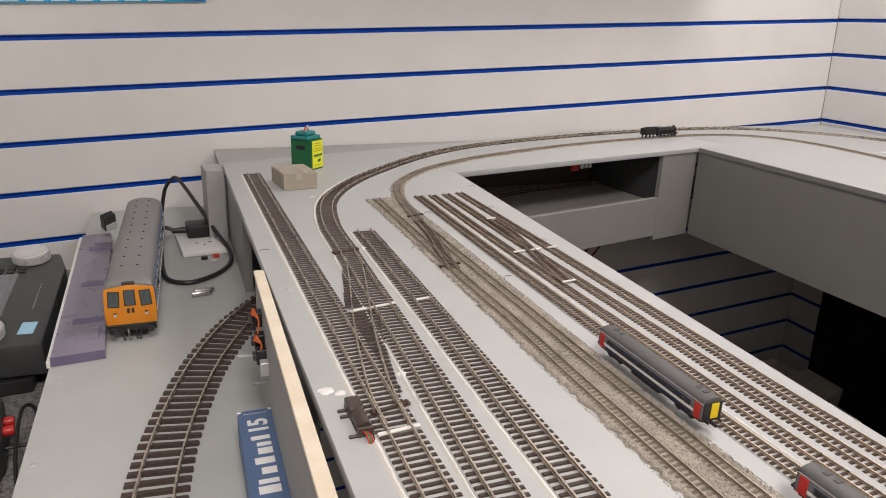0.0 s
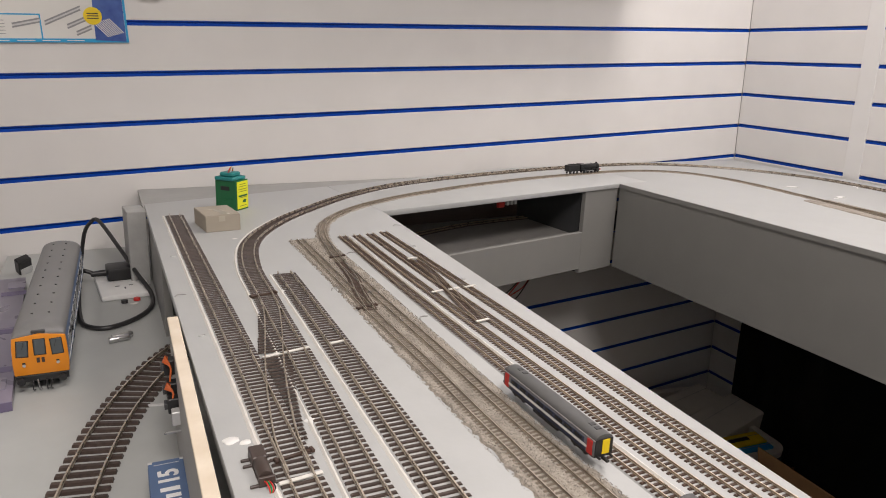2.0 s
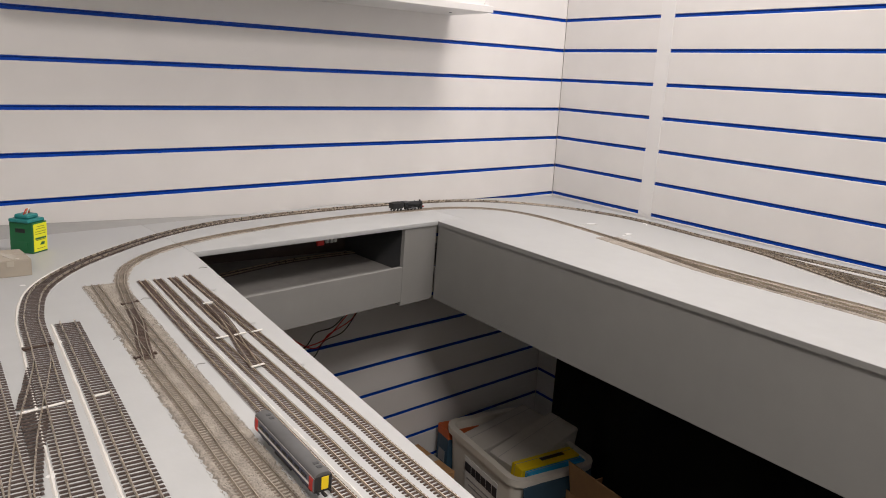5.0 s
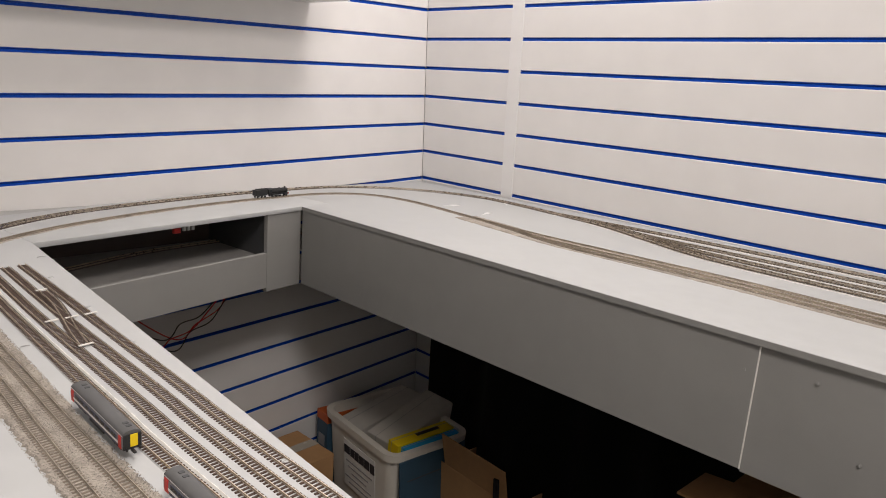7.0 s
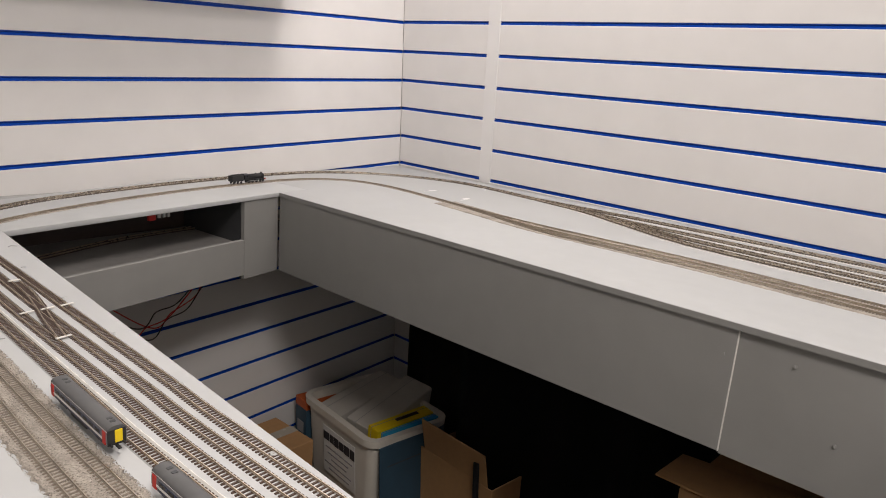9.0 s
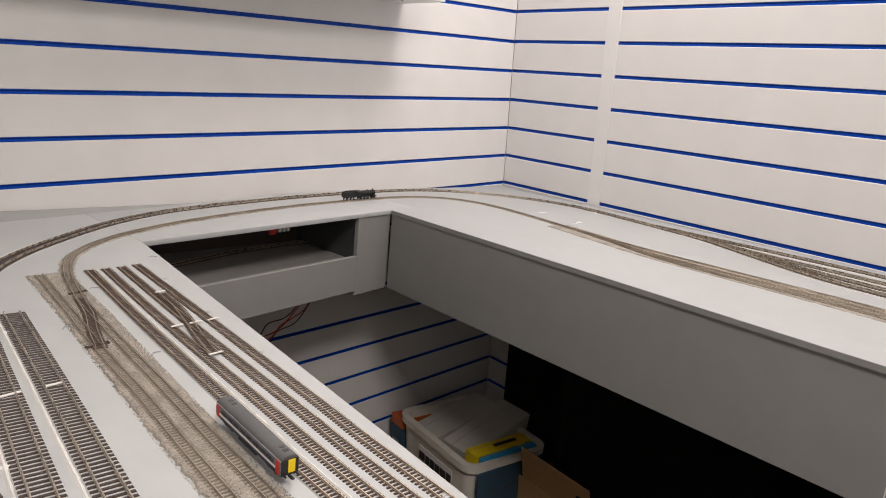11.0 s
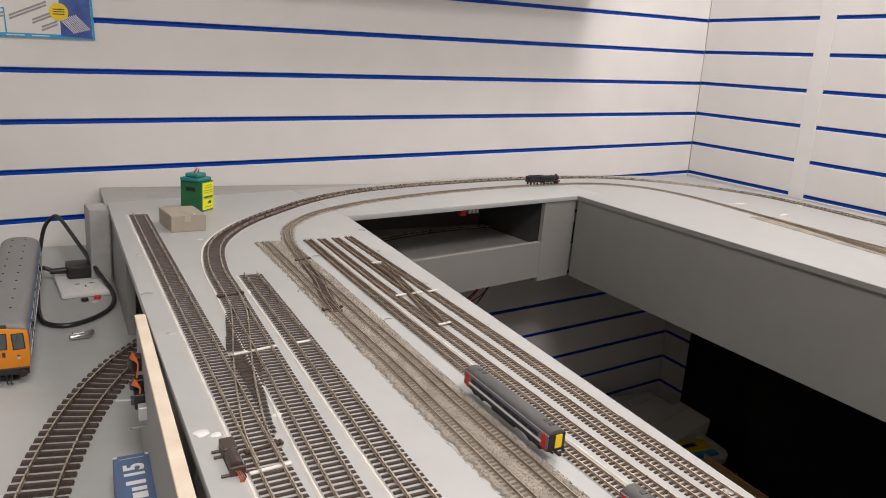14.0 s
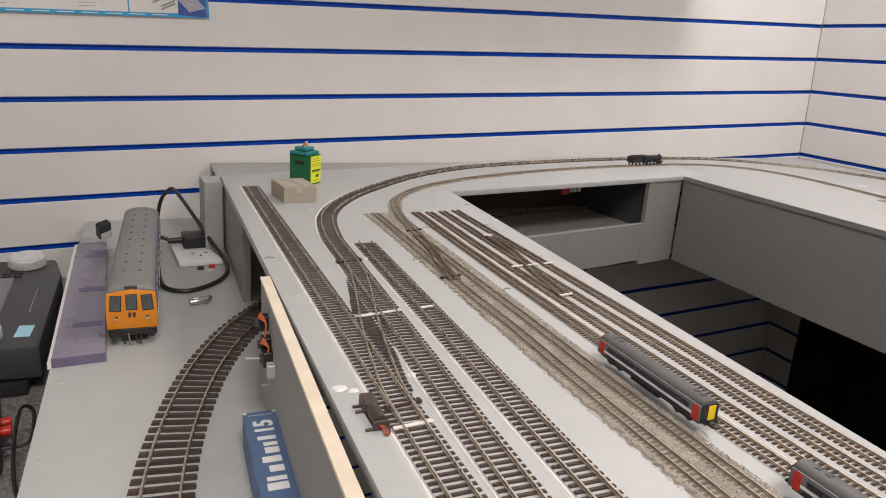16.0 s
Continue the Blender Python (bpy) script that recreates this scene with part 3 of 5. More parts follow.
track("small_fan_track", "N", [(0.285, -0.40), (0.245, -0.52), (0.208, -0.62), (0.182, -0.74), (0.160, -1.06), (0.110, -1.39), (0.048, -1.9), (-0.02, -2.5)], "small-scale track beside a ballast strip", lift=0.0018, material=M_SLEEPERB, rail=M_RAILB)

# large-scale track on the lower board and on the shelf under the back
LARGE = [(-1.05, -0.20), (-1.085, -0.237), (-1.140, -0.305), (-1.194, -0.40), (-1.234, -0.50), (-1.265, -0.605), (-1.288, -0.73), (-1.315, -0.95), (-1.34, -1.25)]
track("large_scale_track", "O", LARGE, "large-scale brown sleepered curve on the grey board", z0=LOW, split=True, group="large-scale track")
track("shelf_track", "OO", [(-0.80, 0.0), (-0.64, 0.10), (-0.50, 0.15), (-0.33, 0.195), (-0.15, 0.21), (0.0, 0.205), (0.15, 0.17)], "dark track curving along the shelf under the layout", z0=0.8775, rail=M_RAIL)


def ballast(line_pts, left, right, seed, label, count):
    """A granular bed: a ragged low strip with loose grains on it and along its edges."""
    line, length = catmull(line_pts, 0.004)
    bed = solid("ballast_bed", ribbon(line, left, right, TOP, TOP + 0.0016, 0.0022, seed), M_BALLAST, label, "ballast", kind="stuff")
    rng = np.random.default_rng(seed)
    v, f = [], []
    g = np.gradient(line, axis=0)
    for _ in range(count):
        i = rng.integers(0, len(line))
        c = g[i] / np.linalg.norm(g[i])
        n = np.array((-c[1], c[0]))
        o = rng.uniform(-right - 0.002, left + 0.002)
        r = rng.uniform(0.0003, 0.0008)
        z = TOP + (0.0016 if -right < o < left else 0.0) + r * 0.3
        q = line[i] + n * o + c * rng.uniform(-0.004, 0.004)
        k = len(v)
        a = rng.uniform(0, 6.28)
        for j in range(3):
            v.append((q[0] + r * math.cos(a + j * 2.094), q[1] + r * math.sin(a + j * 2.094), z - r * 0.5))
        v.append((q[0], q[1], z + r * rng.uniform(0.4, 1.0)))
        f += [(k, k + 1, k + 3), (k + 1, k + 2, k + 3), (k + 2, k, k + 3)]
    me = bpy.data.meshes.new("grains")
    me.from_pydata(v, [], f)
    me.materials.append(M_STONE)
    o = new("grains", me)
    o.parent = bed
    tagged(o, kind="stuff")


ballast([((a[0] + b[0]) / 2, (a[1] + b[1]) / 2) for a, b in zip(BAL_L, [(-0.892, -0.235), (-0.905, -0.42), (-0.922, -0.58), *BAL_R[3:]])], 0.0275, 0.0275, 3, "pale grey-brown ballast strip under two small tracks", 34000)
ballast(LOOP, 0.0105, 0.0105, 5, "thin pale ballast under the small loop", 7000)
ballast([(0.290, -0.33), (0.248, -0.5), (0.212, -0.64), (0.195, -0.80), (0.172, -1.06), (0.122, -1.39), (0.06, -1.9), (-0.01, -2.5)], 0.042, 0.034, 7, "pale ballast strip along the far tracks", 9000)

# ---- lower board: railcar, platform, socket, cable, controllers ----
def wheel(r, w, parent, x, y, z, material=None):
    return part("wheel", cyl(r, w, pose(x, y, z, 0, 90, 0), seg=20, bevel=w * 0.2), material or M_BLACK, parent)


def arch(half, eave, top, n=12):
    """A roof outline in x, z: a flat arc from eave to eave."""
    return [(half * math.cos(math.pi * k / n), eave + (top - eave) * math.sin(math.pi * k / n) ** 0.8) for k in range(n + 1)]


def railcar(m):
    L, H = 0.430, 0.0275
    car = thing("model_railcar", "orange-fronted model railcar with a grey ventilated roof", "model train", m)
    body = extrude_profile([(-H * 0.96, 0.020), (H * 0.96, 0.020), (H, 0.030), (H, 0.052), (H * 0.93, 0.066), (-H * 0.93, 0.066), (-H, 0.052), (-H, 0.030)], L - 0.004)
    bmesh.ops.translate(body, verts=body.verts, vec=(0, 0.003, 0))
    part("body", body, M_BLUEPAINT, car, "blue-grey body sides")
    prof = arch(H * 0.95, 0.066, 0.081, 14)
    bm = bmesh.new()
    rings = []
    for y, k in ((0.0, 0.35), (0.004, 0.72), (0.012, 0.93), (0.026, 1.0), (L - 0.02, 1.0), (L - 0.008, 0.92), (L, 0.55)):
        rings.append([bm.verts.new((x, y, 0.066 + (z - 0.066) * k)) for x, z in prof])
    for u, w in zip(rings, rings[1:]):
        for a in range(len(prof) - 1):
            bm.faces.new((u[a], u[a + 1], w[a + 1], w[a]))
        bm.faces.new((u[-1], u[0], w[0], w[-1]))
    bm.faces.new(rings[0])
    bm.faces.new(list(reversed(rings[-1])))
    bmesh.ops.recalc_face_normals(bm, faces=bm.faces)
    part("roof", bm, M_ROOFG, car, "grey roof", 0.9)
    for i in range(10):
        for s in (-1, 1):
            v = part("roof_vent", cyl(0.0016, 0.0022, pose(s * 0.0085, 0.045 + i * 0.039, 0.0800), 0.0012, 10), M_BLACK, car)
    front = prism([(-H * 0.97, 0.021), (H * 0.97, 0.021), (H * 1.0, 0.035), (H * 0.98, 0.055), (H * 0.94, 0.0665), (0, 0.0705), (-H * 0.94, 0.0665), (-H * 0.98, 0.055), (-H * 1.0, 0.035)], 0, 0.005, 0.0008)
    bmesh.ops.transform(front, verts=front.verts, matrix=pose(0, 0.0035, 0, 90, 0, 0))
    cab = part("cab_front", front, M_ORANGE, car, "bright orange cab end")
    for x in (-0.0168, 0.0, 0.0168):
        part("window_pane", box((0.0105, 0.0012, 0.0185), pose(x, -0.0018, 0.0545 - abs(x) * 0.06, 0, -x * 250, 0), 0.0005), M_CABGLASS, cab, "cab window glass")
        part("window_rim", box((0.0125, 0.0008, 0.0205), pose(x, -0.0014, 0.0545 - abs(x) * 0.06, 0, -x * 250, 0), 0.0004), M_BLACK, cab)
    for x in (-0.0024, 0.0024):
        part("marker_blind", box((0.0030, 0.001, 0.0058), pose(x, -0.0018, 0.0385)), M_BURG, cab)
    for x in (-0.0165, 0.0165):
        part("lamp", cyl(0.0017, 0.002, pose(x, -0.002, 0.0335, 90, 0, 0), seg=14), M_SILVER, cab)
        part("lamp_iron", box((0.003, 0.0015, 0.0012), pose(x, -0.002, 0.0362)), M_BLACK, cab)
        part("wiper", box((0.0006, 0.0006, 0.009), pose(x * 0.95, -0.0028, 0.058, 0, 14, 0)), M_BLACK, cab)
    part("destination_box", box((0.0135, 0.007, 0.0042), pose(0, 0.003, 0.0722), 0.0006), M_DKGREY, car)
    part("underframe", span(-0.025, 0.025, 0.0, L - 0.003, 0.012, 0.0198, 0.0008), M_BLACK, car)
    for i in range(9):
        y = 0.036 + i * 0.044
        for s in (-1, 1):
            part("side_window", box((0.0012, 0.030, 0.017), pose(s * H * 0.995, y, 0.0485), 0.0006), M_GLASSD, car)
            part("window_frame", box((0.0008, 0.032, 0.019), pose(s * H * 0.994, y, 0.0485), 0.0004), M_SILVER, car)
            part("door_line", box((0.0006, 0.0007, 0.036), pose(s * (H + 0.0002), y + 0.0215, 0.042)), M_DKGREY, car)
    for s in (-1, 1):
        part("white_line", box((0.0006, L - 0.01, 0.0016), pose(s * (H + 0.0002), L / 2, 0.0335)), M_WHITEP, car)
        buf = part("buffer", cyl(0.0017, 0.009, pose(s * 0.020, -0.005, 0.0165, 90, 0, 0), seg=14), M_BLACK, car)
        part("buffer_head", cyl(0.0042, 0.0018, pose(s * 0.020, -0.010, 0.0165, 90, 0, 0), seg=18, bevel=0.0004), M_BLACK, buf)
    part("buffer_beam", span(-0.026, 0.026, -0.0018, 0.0, 0.0125, 0.0205, 0.0005), M_BLACK, car)
    for x, d in ((-0.010, 0.0), (-0.005, 0.002), (0.003, 0.001), (0.008, -0.001)):
        part("brake_hose", tube([(x, -0.002, 0.015), (x + 0.001, -0.006, 0.011), (x + d, -0.006, 0.004), (x + d + 0.002, -0.004, 0.003)], 0.0007, 0.002, 6), M_BLACK if d < 0.0015 else M_METAL, car)
    for y in (0.065, L - 0.065):
        bog = part("bogie", span(-0.021, 0.021, y - 0.034, y + 0.034, 0.0065, 0.0118, 0.001), M_BLACK, car)
        for dy in (-0.021, 0.021):
            for s in (-1, 1):
                wheel(0.0105, 0.003, bog, s * 0.016, y + dy, 0.0105)
    return car


railcar(pose(-1.2695, -0.300, LOW, 0, 0, -6.5) @ Matrix.Diagonal((1.1, 1, 1.06, 1)))

platform = thing("card_platform", "purple-grey printed card platform model lying on the board", "model platform")
part("slab", prism([(-1.361, -0.343), (-1.3035, -0.343), (-1.281, 0.165), (-1.3275, 0.165)], LOW + 0.0003, LOW + 0.012, 0.0006), M_LILAC, platform)
part("front_face", prism([(-1.3612, -0.3442), (-1.3032, -0.3442), (-1.3032, -0.3432), (-1.3612, -0.3432)], LOW + 0.0005, LOW + 0.0118), M_LILACD, platform)
for y, w in ((-0.245, 0.017), (-0.105, 0.018), (0.075, 0.02)):
    x = -1.361 + (y + 0.343) * 0.066
    part("printed_band", box((0.036, w, 0.0006), pose(x + 0.034, y, LOW + 0.0122, 0, 0, -3)), M_LILACD, platform)
for y in (-0.29, -0.075, 0.12):
    x = -1.361 + (y + 0.343) * 0.066
    part("raised_card", box((0.026, 0.034, 0.0016), pose(x + 0.036, y, LOW + 0.0128, 1.5, 0, -3), 0.0003), M_LILAC, platform)
solid("clear_sleeve", prism([(-1.3655, -0.346), (-1.3615, -0.346), (-1.328, 0.168), (-1.333, 0.168)], LOW + 0.0002, LOW + 0.0075), M_WHITEP, "milky plastic sleeve edge beside the card platform", "plastic sleeve")

socket = thing("mains_socket", "white double mains socket plate screwed to the board", "socket")
part("plate", span(-1.175, -1.094, 0.006, 0.150, LOW, LOW + 0.010, 0.003, 2), M_WHITEP, socket)
for dx, dy, sx, sy in ((0, 0.0, 0.0022, 0.008), (-0.011, 0.014, 0.007, 0.0022), (0.011, 0.014, 0.007, 0.0022)):
    part("pin_hole", box((sx, sy, 0.0008), pose(-1.134 + dx, 0.040 + dy, LOW + 0.0102)), M_DKGREY, socket)
for y in (0.062,):
    part("rocker", span(-1.106, -1.099, y, y + 0.012, LOW + 0.010, LOW + 0.0125, 0.0008), M_WHITEP, socket)
plug = thing("mains_plug", "black mains plug pushed into the white socket", "plug")
part("plug_body", prism([(-1.157, 0.083), (-1.112, 0.083), (-1.107, 0.098), (-1.110, 0.128), (-1.156, 0.128)], LOW + 0.0102, LOW + 0.034, 0.004), M_BLACK, plug)
part("strain_relief", cyl(0.0048, 0.026, pose(-1.168, 0.108, LOW + 0.021, 0, 90, 0), 0.0062, 16), M_BLACK, plug)
part("cord", tube([(-1.175, 0.108, LOW + 0.021), (-1.192, 0.112, LOW + 0.028), (-1.203, 0.085, LOW + 0.030), (-1.207, 0.03, LOW + 0.012), (-1.212, -0.05, LOW + 0.0045), (-1.208, -0.105, LOW + 0.0042), (-1.180, -0.128, LOW + 0.0042),
                   (-1.138, -0.105, LOW + 0.0042), (-1.108, -0.06, LOW + 0.0045), (-1.099, -0.005, LOW + 0.010), (-1.110, 0.06, LOW + 0.026), (-1.128, 0.14, LOW + 0.056), (-1.151, 0.232, LOW + 0.090), (-1.164, 0.25, LOW + 0.084),
                   (-1.176, 0.262, LOW + 0.06), (-1.186, 0.270, LOW + 0.004)], 0.0037, 0.006, 10), M_BLACK, plug, "black mains cord in a loop")

for x, y, m_ in ((-1.142, -0.010, M_BLACK), (-1.122, -0.005, M_RED)):
    b = thing("terminal_button", "small round terminal cap on the board", "terminal", pose(x, y, LOW), group="terminals by the socket")
    part("cap", cyl(0.0058, 0.005, pose(0, 0, 0.0025), 0.0052, 18, 0.0008), m_, b)
solid("paper_scrap", prism([(-1.135, -0.020), (-1.126, -0.016), (-1.121, -0.020), (-1.130, -0.025)], LOW, LOW + 0.0004), M_PAPER, "tiny white paper scrap on the board", "scrap")
for dx, dy, a in ((0, 0, -86), (0.005, 0.010, -84)):
    b = thing("metal_tube", "short bare metal tube lying on the board", "tube", pose(-1.170 + dx, -0.180 + dy, LOW + 0.0046, 90, 0, a), group="loose metal tubes")
    part("barrel", cyl(0.0045, 0.028, pose(0, 0, 0), seg=18, bevel=0.0005), M_METAL, b)
    part("bore", cyl(0.003, 0.0006, pose(0, 0, -0.0142), seg=14), M_DKGREY, b)
clip = thing("small_connector", "black and silver connector block leaning on the wall", "connector", pose(-1.283, 0.225, LOW + 0.016, 28, -14, 24))
part("shell", box((0.024, 0.016, 0.034), pose(0, 0, 0.004), 0.002), M_BLACK, clip)
part("tag", box((0.020, 0.001, 0.016), pose(0, -0.0088, -0.004), 0.0003), M_SILVER, clip, "silver tag")


def controller(name, m, label):
    c = thing(name, label, "controller", m)
    w, d, h = 0.200, 0.240, 0.042
    case = prism([(0, 0), (0, d * 0.8), (-0.012, d), (-w, d), (-w, 0)], 0, h, 0.004)
    part("case", case, M_DKGREY, c)
    part("bezel", box((0.105, 0.110, 0.003), pose(-0.105, 0.125, h + 0.0005), 0.001), M_MIDGREY, c)
    part("display", box((0.092, 0.094, 0.002), pose(-0.105, 0.125, h + 0.0018), 0.0006), M_LCD, c, "blank grey display")
    part("label_patch", box((0.016, 0.026, 0.0006), pose(-0.020, 0.036, h + 0.0003, 0, 0, -4)), M_SKYLABEL, c, "pale blue sticker")
    for k in range(9):
        part("print_bar", box((0.0012, 0.0045, 0.0004), pose(-0.022, 0.085 + k * 0.0075, h + 0.0002)), M_GREYPRINT, c)
    for y0 in (0.052, 0.196):
        for k in range(8):
            part("button", box((0.009, 0.007, 0.004), pose(-0.050 - k * 0.0135, y0, h + 0.001), 0.001), M_BLACK, c)
            part("button", box((0.009, 0.006, 0.004), pose(-0.050 - k * 0.0135, y0 - 0.010, h + 0.001), 0.001), M_BLACK, c)
    for x, y in ((-0.044, 0.222), (-0.062, 0.022)):
        kn = part("knob", cyl(0.023, 0.013, pose(x, y, h + 0.0075), 0.0215, 48, 0.002), M_SILVER, c, "silver ribbed speed wheel")
        part("knob_cap", cyl(0.018, 0.001, pose(x, y, h + 0.0142), seg=40), M_SILVER, kn)
        for k in range(36):
            a = k * math.tau / 36
            part("rib", box((0.0012, 0.0012, 0.010), pose(x + 0.0226 * math.cos(a), y + 0.0226 * math.sin(a), h + 0.0075, 0, 0, math.degrees(a))), M_SILVER, kn)
    return c


controller("train_controller", pose(-1.380, -0.190, 0.778, 7, 0, -6.6) @ Matrix.Scale(1.22, 4), "dark grey train controller with a display and silver wheels")
stand = solid("controller_stand", prism([(-1.400, -0.19), (-1.372, 0.10), (-1.58, 0.12), (-1.60, -0.19)], 0.755, 0.776, 0.002), M_BLACK, "black stand under the train controller", "stand")
hand = thing("hand_controller", "grey handheld controller with red buttons on the counter", "controller", pose(-1.418, -0.36, 0.7552, 0, 0, 4))
part("case", prism([(0, -0.02), (0.002, 0.07), (-0.02, 0.092), (-0.10, 0.092), (-0.10, -0.09), (-0.02, -0.09)], 0, 0.052, 0.006), M_DKGREY, hand)
part("face_plate", prism([(-0.008, -0.02), (-0.007, 0.066), (-0.024, 0.084), (-0.095, 0.084), (-0.095, -0.08), (-0.024, -0.08)], 0.052, 0.0545, 0.001), M_SILVER, hand)
for y in (0.01, 0.032):
    part("side_button", cyl(0.006, 0.012, pose(0.006, y, 0.036, 0, 90, 0), seg=16, bevel=0.001), M_RED, hand, "red push button")
part("cord", tube([(0.0, 0.0, 0.02), (0.028, 0.004, 0.02), (0.035, 0.03, 0.045), (0.022, 0.02, 0.055), (0.012, -0.04, 0.03), (0.015, -0.09, 0.006), (0.04, -0.10, 0.004)], 0.0022, 0.005, 8), M_BLACK, hand)
part("plug_tip", cyl(0.003, 0.022, pose(0.022, -0.094, 0.006, 0, 90, 12), seg=12), M_RED, hand)

# upright board with switch gear
divider = thing("upright_board", "grey board with a raw pine top edge beside the layout", "board")
part("panel", slab(-1.139 - 0.113 * 0.915, -1.40, -1.139, -0.485, LOW, 0.9965, 0.010, 0.0006), M_EDGE, divider)
part("pine_edge", slab(-1.139 - 0.113 * 0.915 - 0.0004, -1.40, -1.139 - 0.0004, -0.4848, 0.9966, 1.0, 0.0108, 0.0005), M_WOOD, divider, "raw pine top edge")
gear = thing("switch_board", "green circuit board with black switches and orange wires", "circuit board", pose(-1.1555, -0.575, LOW + 0.022, 0, 0, -6.4) @ Matrix.Scale(0.78, 4))
part("board", span(-0.0035, -0.0015, -0.03, 0.055, 0.052, 0.105), mat("board_green", (0.11, 0.17, 0.11), 0.5, spread=0.15), gear)
for y, z, l in ((0.045, 0.112, 0.016), (0.020, 0.092, 0.022), (0.002, 0.080, 0.020)):
    part("switch_block", span(-0.017, -0.0036, y - 0.008, y + 0.008, z - 0.010, z + 0.010, 0.0012), M_BLACK, gear)
    part("terminal_strip", span(-0.021, -0.017, y - 0.006, y + 0.006, z - 0.004, z + 0.004, 0.0006), M_DKGREY, gear)
part("lever", box((0.018, 0.005, 0.0015), pose(-0.030, 0.000, 0.083, 0, 10, 10), 0.0004), M_SILVER, gear, "bare metal lever")
part("relay", span(-0.014, -0.0036, -0.022, -0.008, 0.062, 0.080, 0.001), M_SILVER, gear)
part("rod", cyl(0.0016, 0.024, pose(-0.012, -0.024, 0.056, 0, 90, 0), seg=10), M_METAL, gear)
for k in range(4):
    part("wire", tube([(-0.012, 0.050 - k * 0.001, 0.122), (-0.015 - k * 0.001, 0.038, 0.128 - k * 0.002), (-0.010, 0.026, 0.118), (-0.012, 0.022 - k * 0.001, 0.102)], 0.0011, 0.003, 6), M_ORANGEC, gear, "orange wire")
    part("wire", tube([(-0.012, 0.014 - k * 0.001, 0.100), (-0.016 - k * 0.001, 0.006, 0.106 - k * 0.002), (-0.010, 0.000, 0.096), (-0.012, -0.004, 0.086)], 0.0011, 0.003, 6), M_ORANGEC, gear, "orange wire")

crate = thing("model_container", "blue model freight container with white lettering", "model container", pose(-1.1765, -0.590, LOW, 0, 0, -6.0))
CL, CW, CH = 0.165, 0.0315, 0.037
bm = bmesh.new()
add_box(bm, (CW, CL, CH), pose(0, -CL / 2, CH / 2), 0.0006)
part("body", bm, M_BLUEPAINT, crate)
for k in range(26):
    for s in (-1, 1):
        part("side_rib", box((0.0008, 0.0032, CH * 0.86), pose(s * CW / 2, -0.006 - k * 0.0061, CH / 2), 0.0002), M_BLUEPAINT, crate)
for x in (-1, 1):
    part("corner_casting", box((0.004, 0.004, 0.004), pose(x * (CW / 2 - 0.0017), -0.0018, CH - 0.0017), 0.0004), M_SILVER, crate)
for x in (-0.5, 0.5):
    part("door_bar", box((0.0008, 0.0008, CH * 0.8), pose(x * 0.014, 0.0005, CH / 2)), M_SILVER, crate)
part("roof_seam", box((CW * 0.7, 0.0006, 0.0003), pose(0, -0.007, CH + 0.0001)), M_SILVER, crate)
lettering("15", 0.0245, M_WHITEP, crate, pose(0.0088, -0.042, CH + 0.0002, 0, 0, 90))
for k, (w, h) in enumerate(((0.008, 0.0165), (0.0075, 0.0125), (0.0125, 0.0125), (0.0125, 0.0165), (0.0125, 0.0125), (0.008, 0.0165), (0.0135, 0.0175))):
    y = -0.050 - sum((0.0, 0.0105, 0.0105, 0.0145, 0.0145, 0.0145, 0.0110)[:k + 1])
    part("letter_bar", box((h, w * 0.72, 0.0005), pose(0.0088 - h / 2, y, CH + 0.0003), 0.0001), M_WHITEP, crate)

# ---- on the layout: boxes, turnout motor, coaches, engine, bits ----
green = thing("green_box", "green card box with a yellow printed label", "box", pose(-0.946, 0.002, TOP, 0, 0, 40))
part("carton", span(0, 0.036, 0, 0.044, 0.0, 0.054, 0.0008), M_GREENB, green)
part("slot", span(-0.0006, 0.0002, 0.014, 0.032, 0.036, 0.043), M_BLACK, green)
part("flap", span(-0.0008, 0.0002, 0.010, 0.026, 0.006, 0.020), M_GREENB, green)
lab = part("label", span(0.0025, 0.0345, -0.0008, 0.0, 0.003, 0.052), M_LEMON, green, "bright yellow printed label")
for k, (z, w) in enumerate(((0.047, 0.018), (0.043, 0.022), (0.038, 0.026), (0.034, 0.024), (0.026, 0.026), (0.023, 0.022), (0.008, 0.020))):
    part("print_bar", box((w, 0.0004, 0.0011 if k != 4 else 0.003), pose(0.0185, -0.001, z)), M_LEMONB if k != 4 else M_GREENB, lab)
part("emblem", prism([(0.016, 0.014), (0.026, 0.013), (0.028, 0.018), (0.021, 0.019)], 0, 0.0004), M_GREENB, lab).matrix_local = pose(0, -0.0008, 0.0, 90, 0, 0)
part("teal_cap", span(-0.004, 0.036, 0.004, 0.042, 0.0542, 0.060, 0.001), M_TEAL, green, "teal plastic cap")
part("cap_top", span(0.002, 0.030, 0.010, 0.036, 0.060, 0.0675, 0.002), M_TEAL, green)
for k in range(3):
    part("wire_loop", tube([(0.006 + k * 0.004, 0.02, 0.067), (0.008 + k * 0.004, 0.018, 0.074 + k * 0.001), (0.018 + k * 0.003, 0.022, 0.0755), (0.024 + k * 0.002, 0.024, 0.067)], 0.0009, 0.003, 6), (M_RED, M_CARD, M_WHITEP)[k], green)
part("hanging_tag", prism([(0.036, 0.010), (0.047, 0.014), (0.044, 0.026), (0.036, 0.024)], 0.0, 0.0014), M_TAPE, green).matrix_local = pose(0.0, 0.024, 0.0, 70, 0, 0)

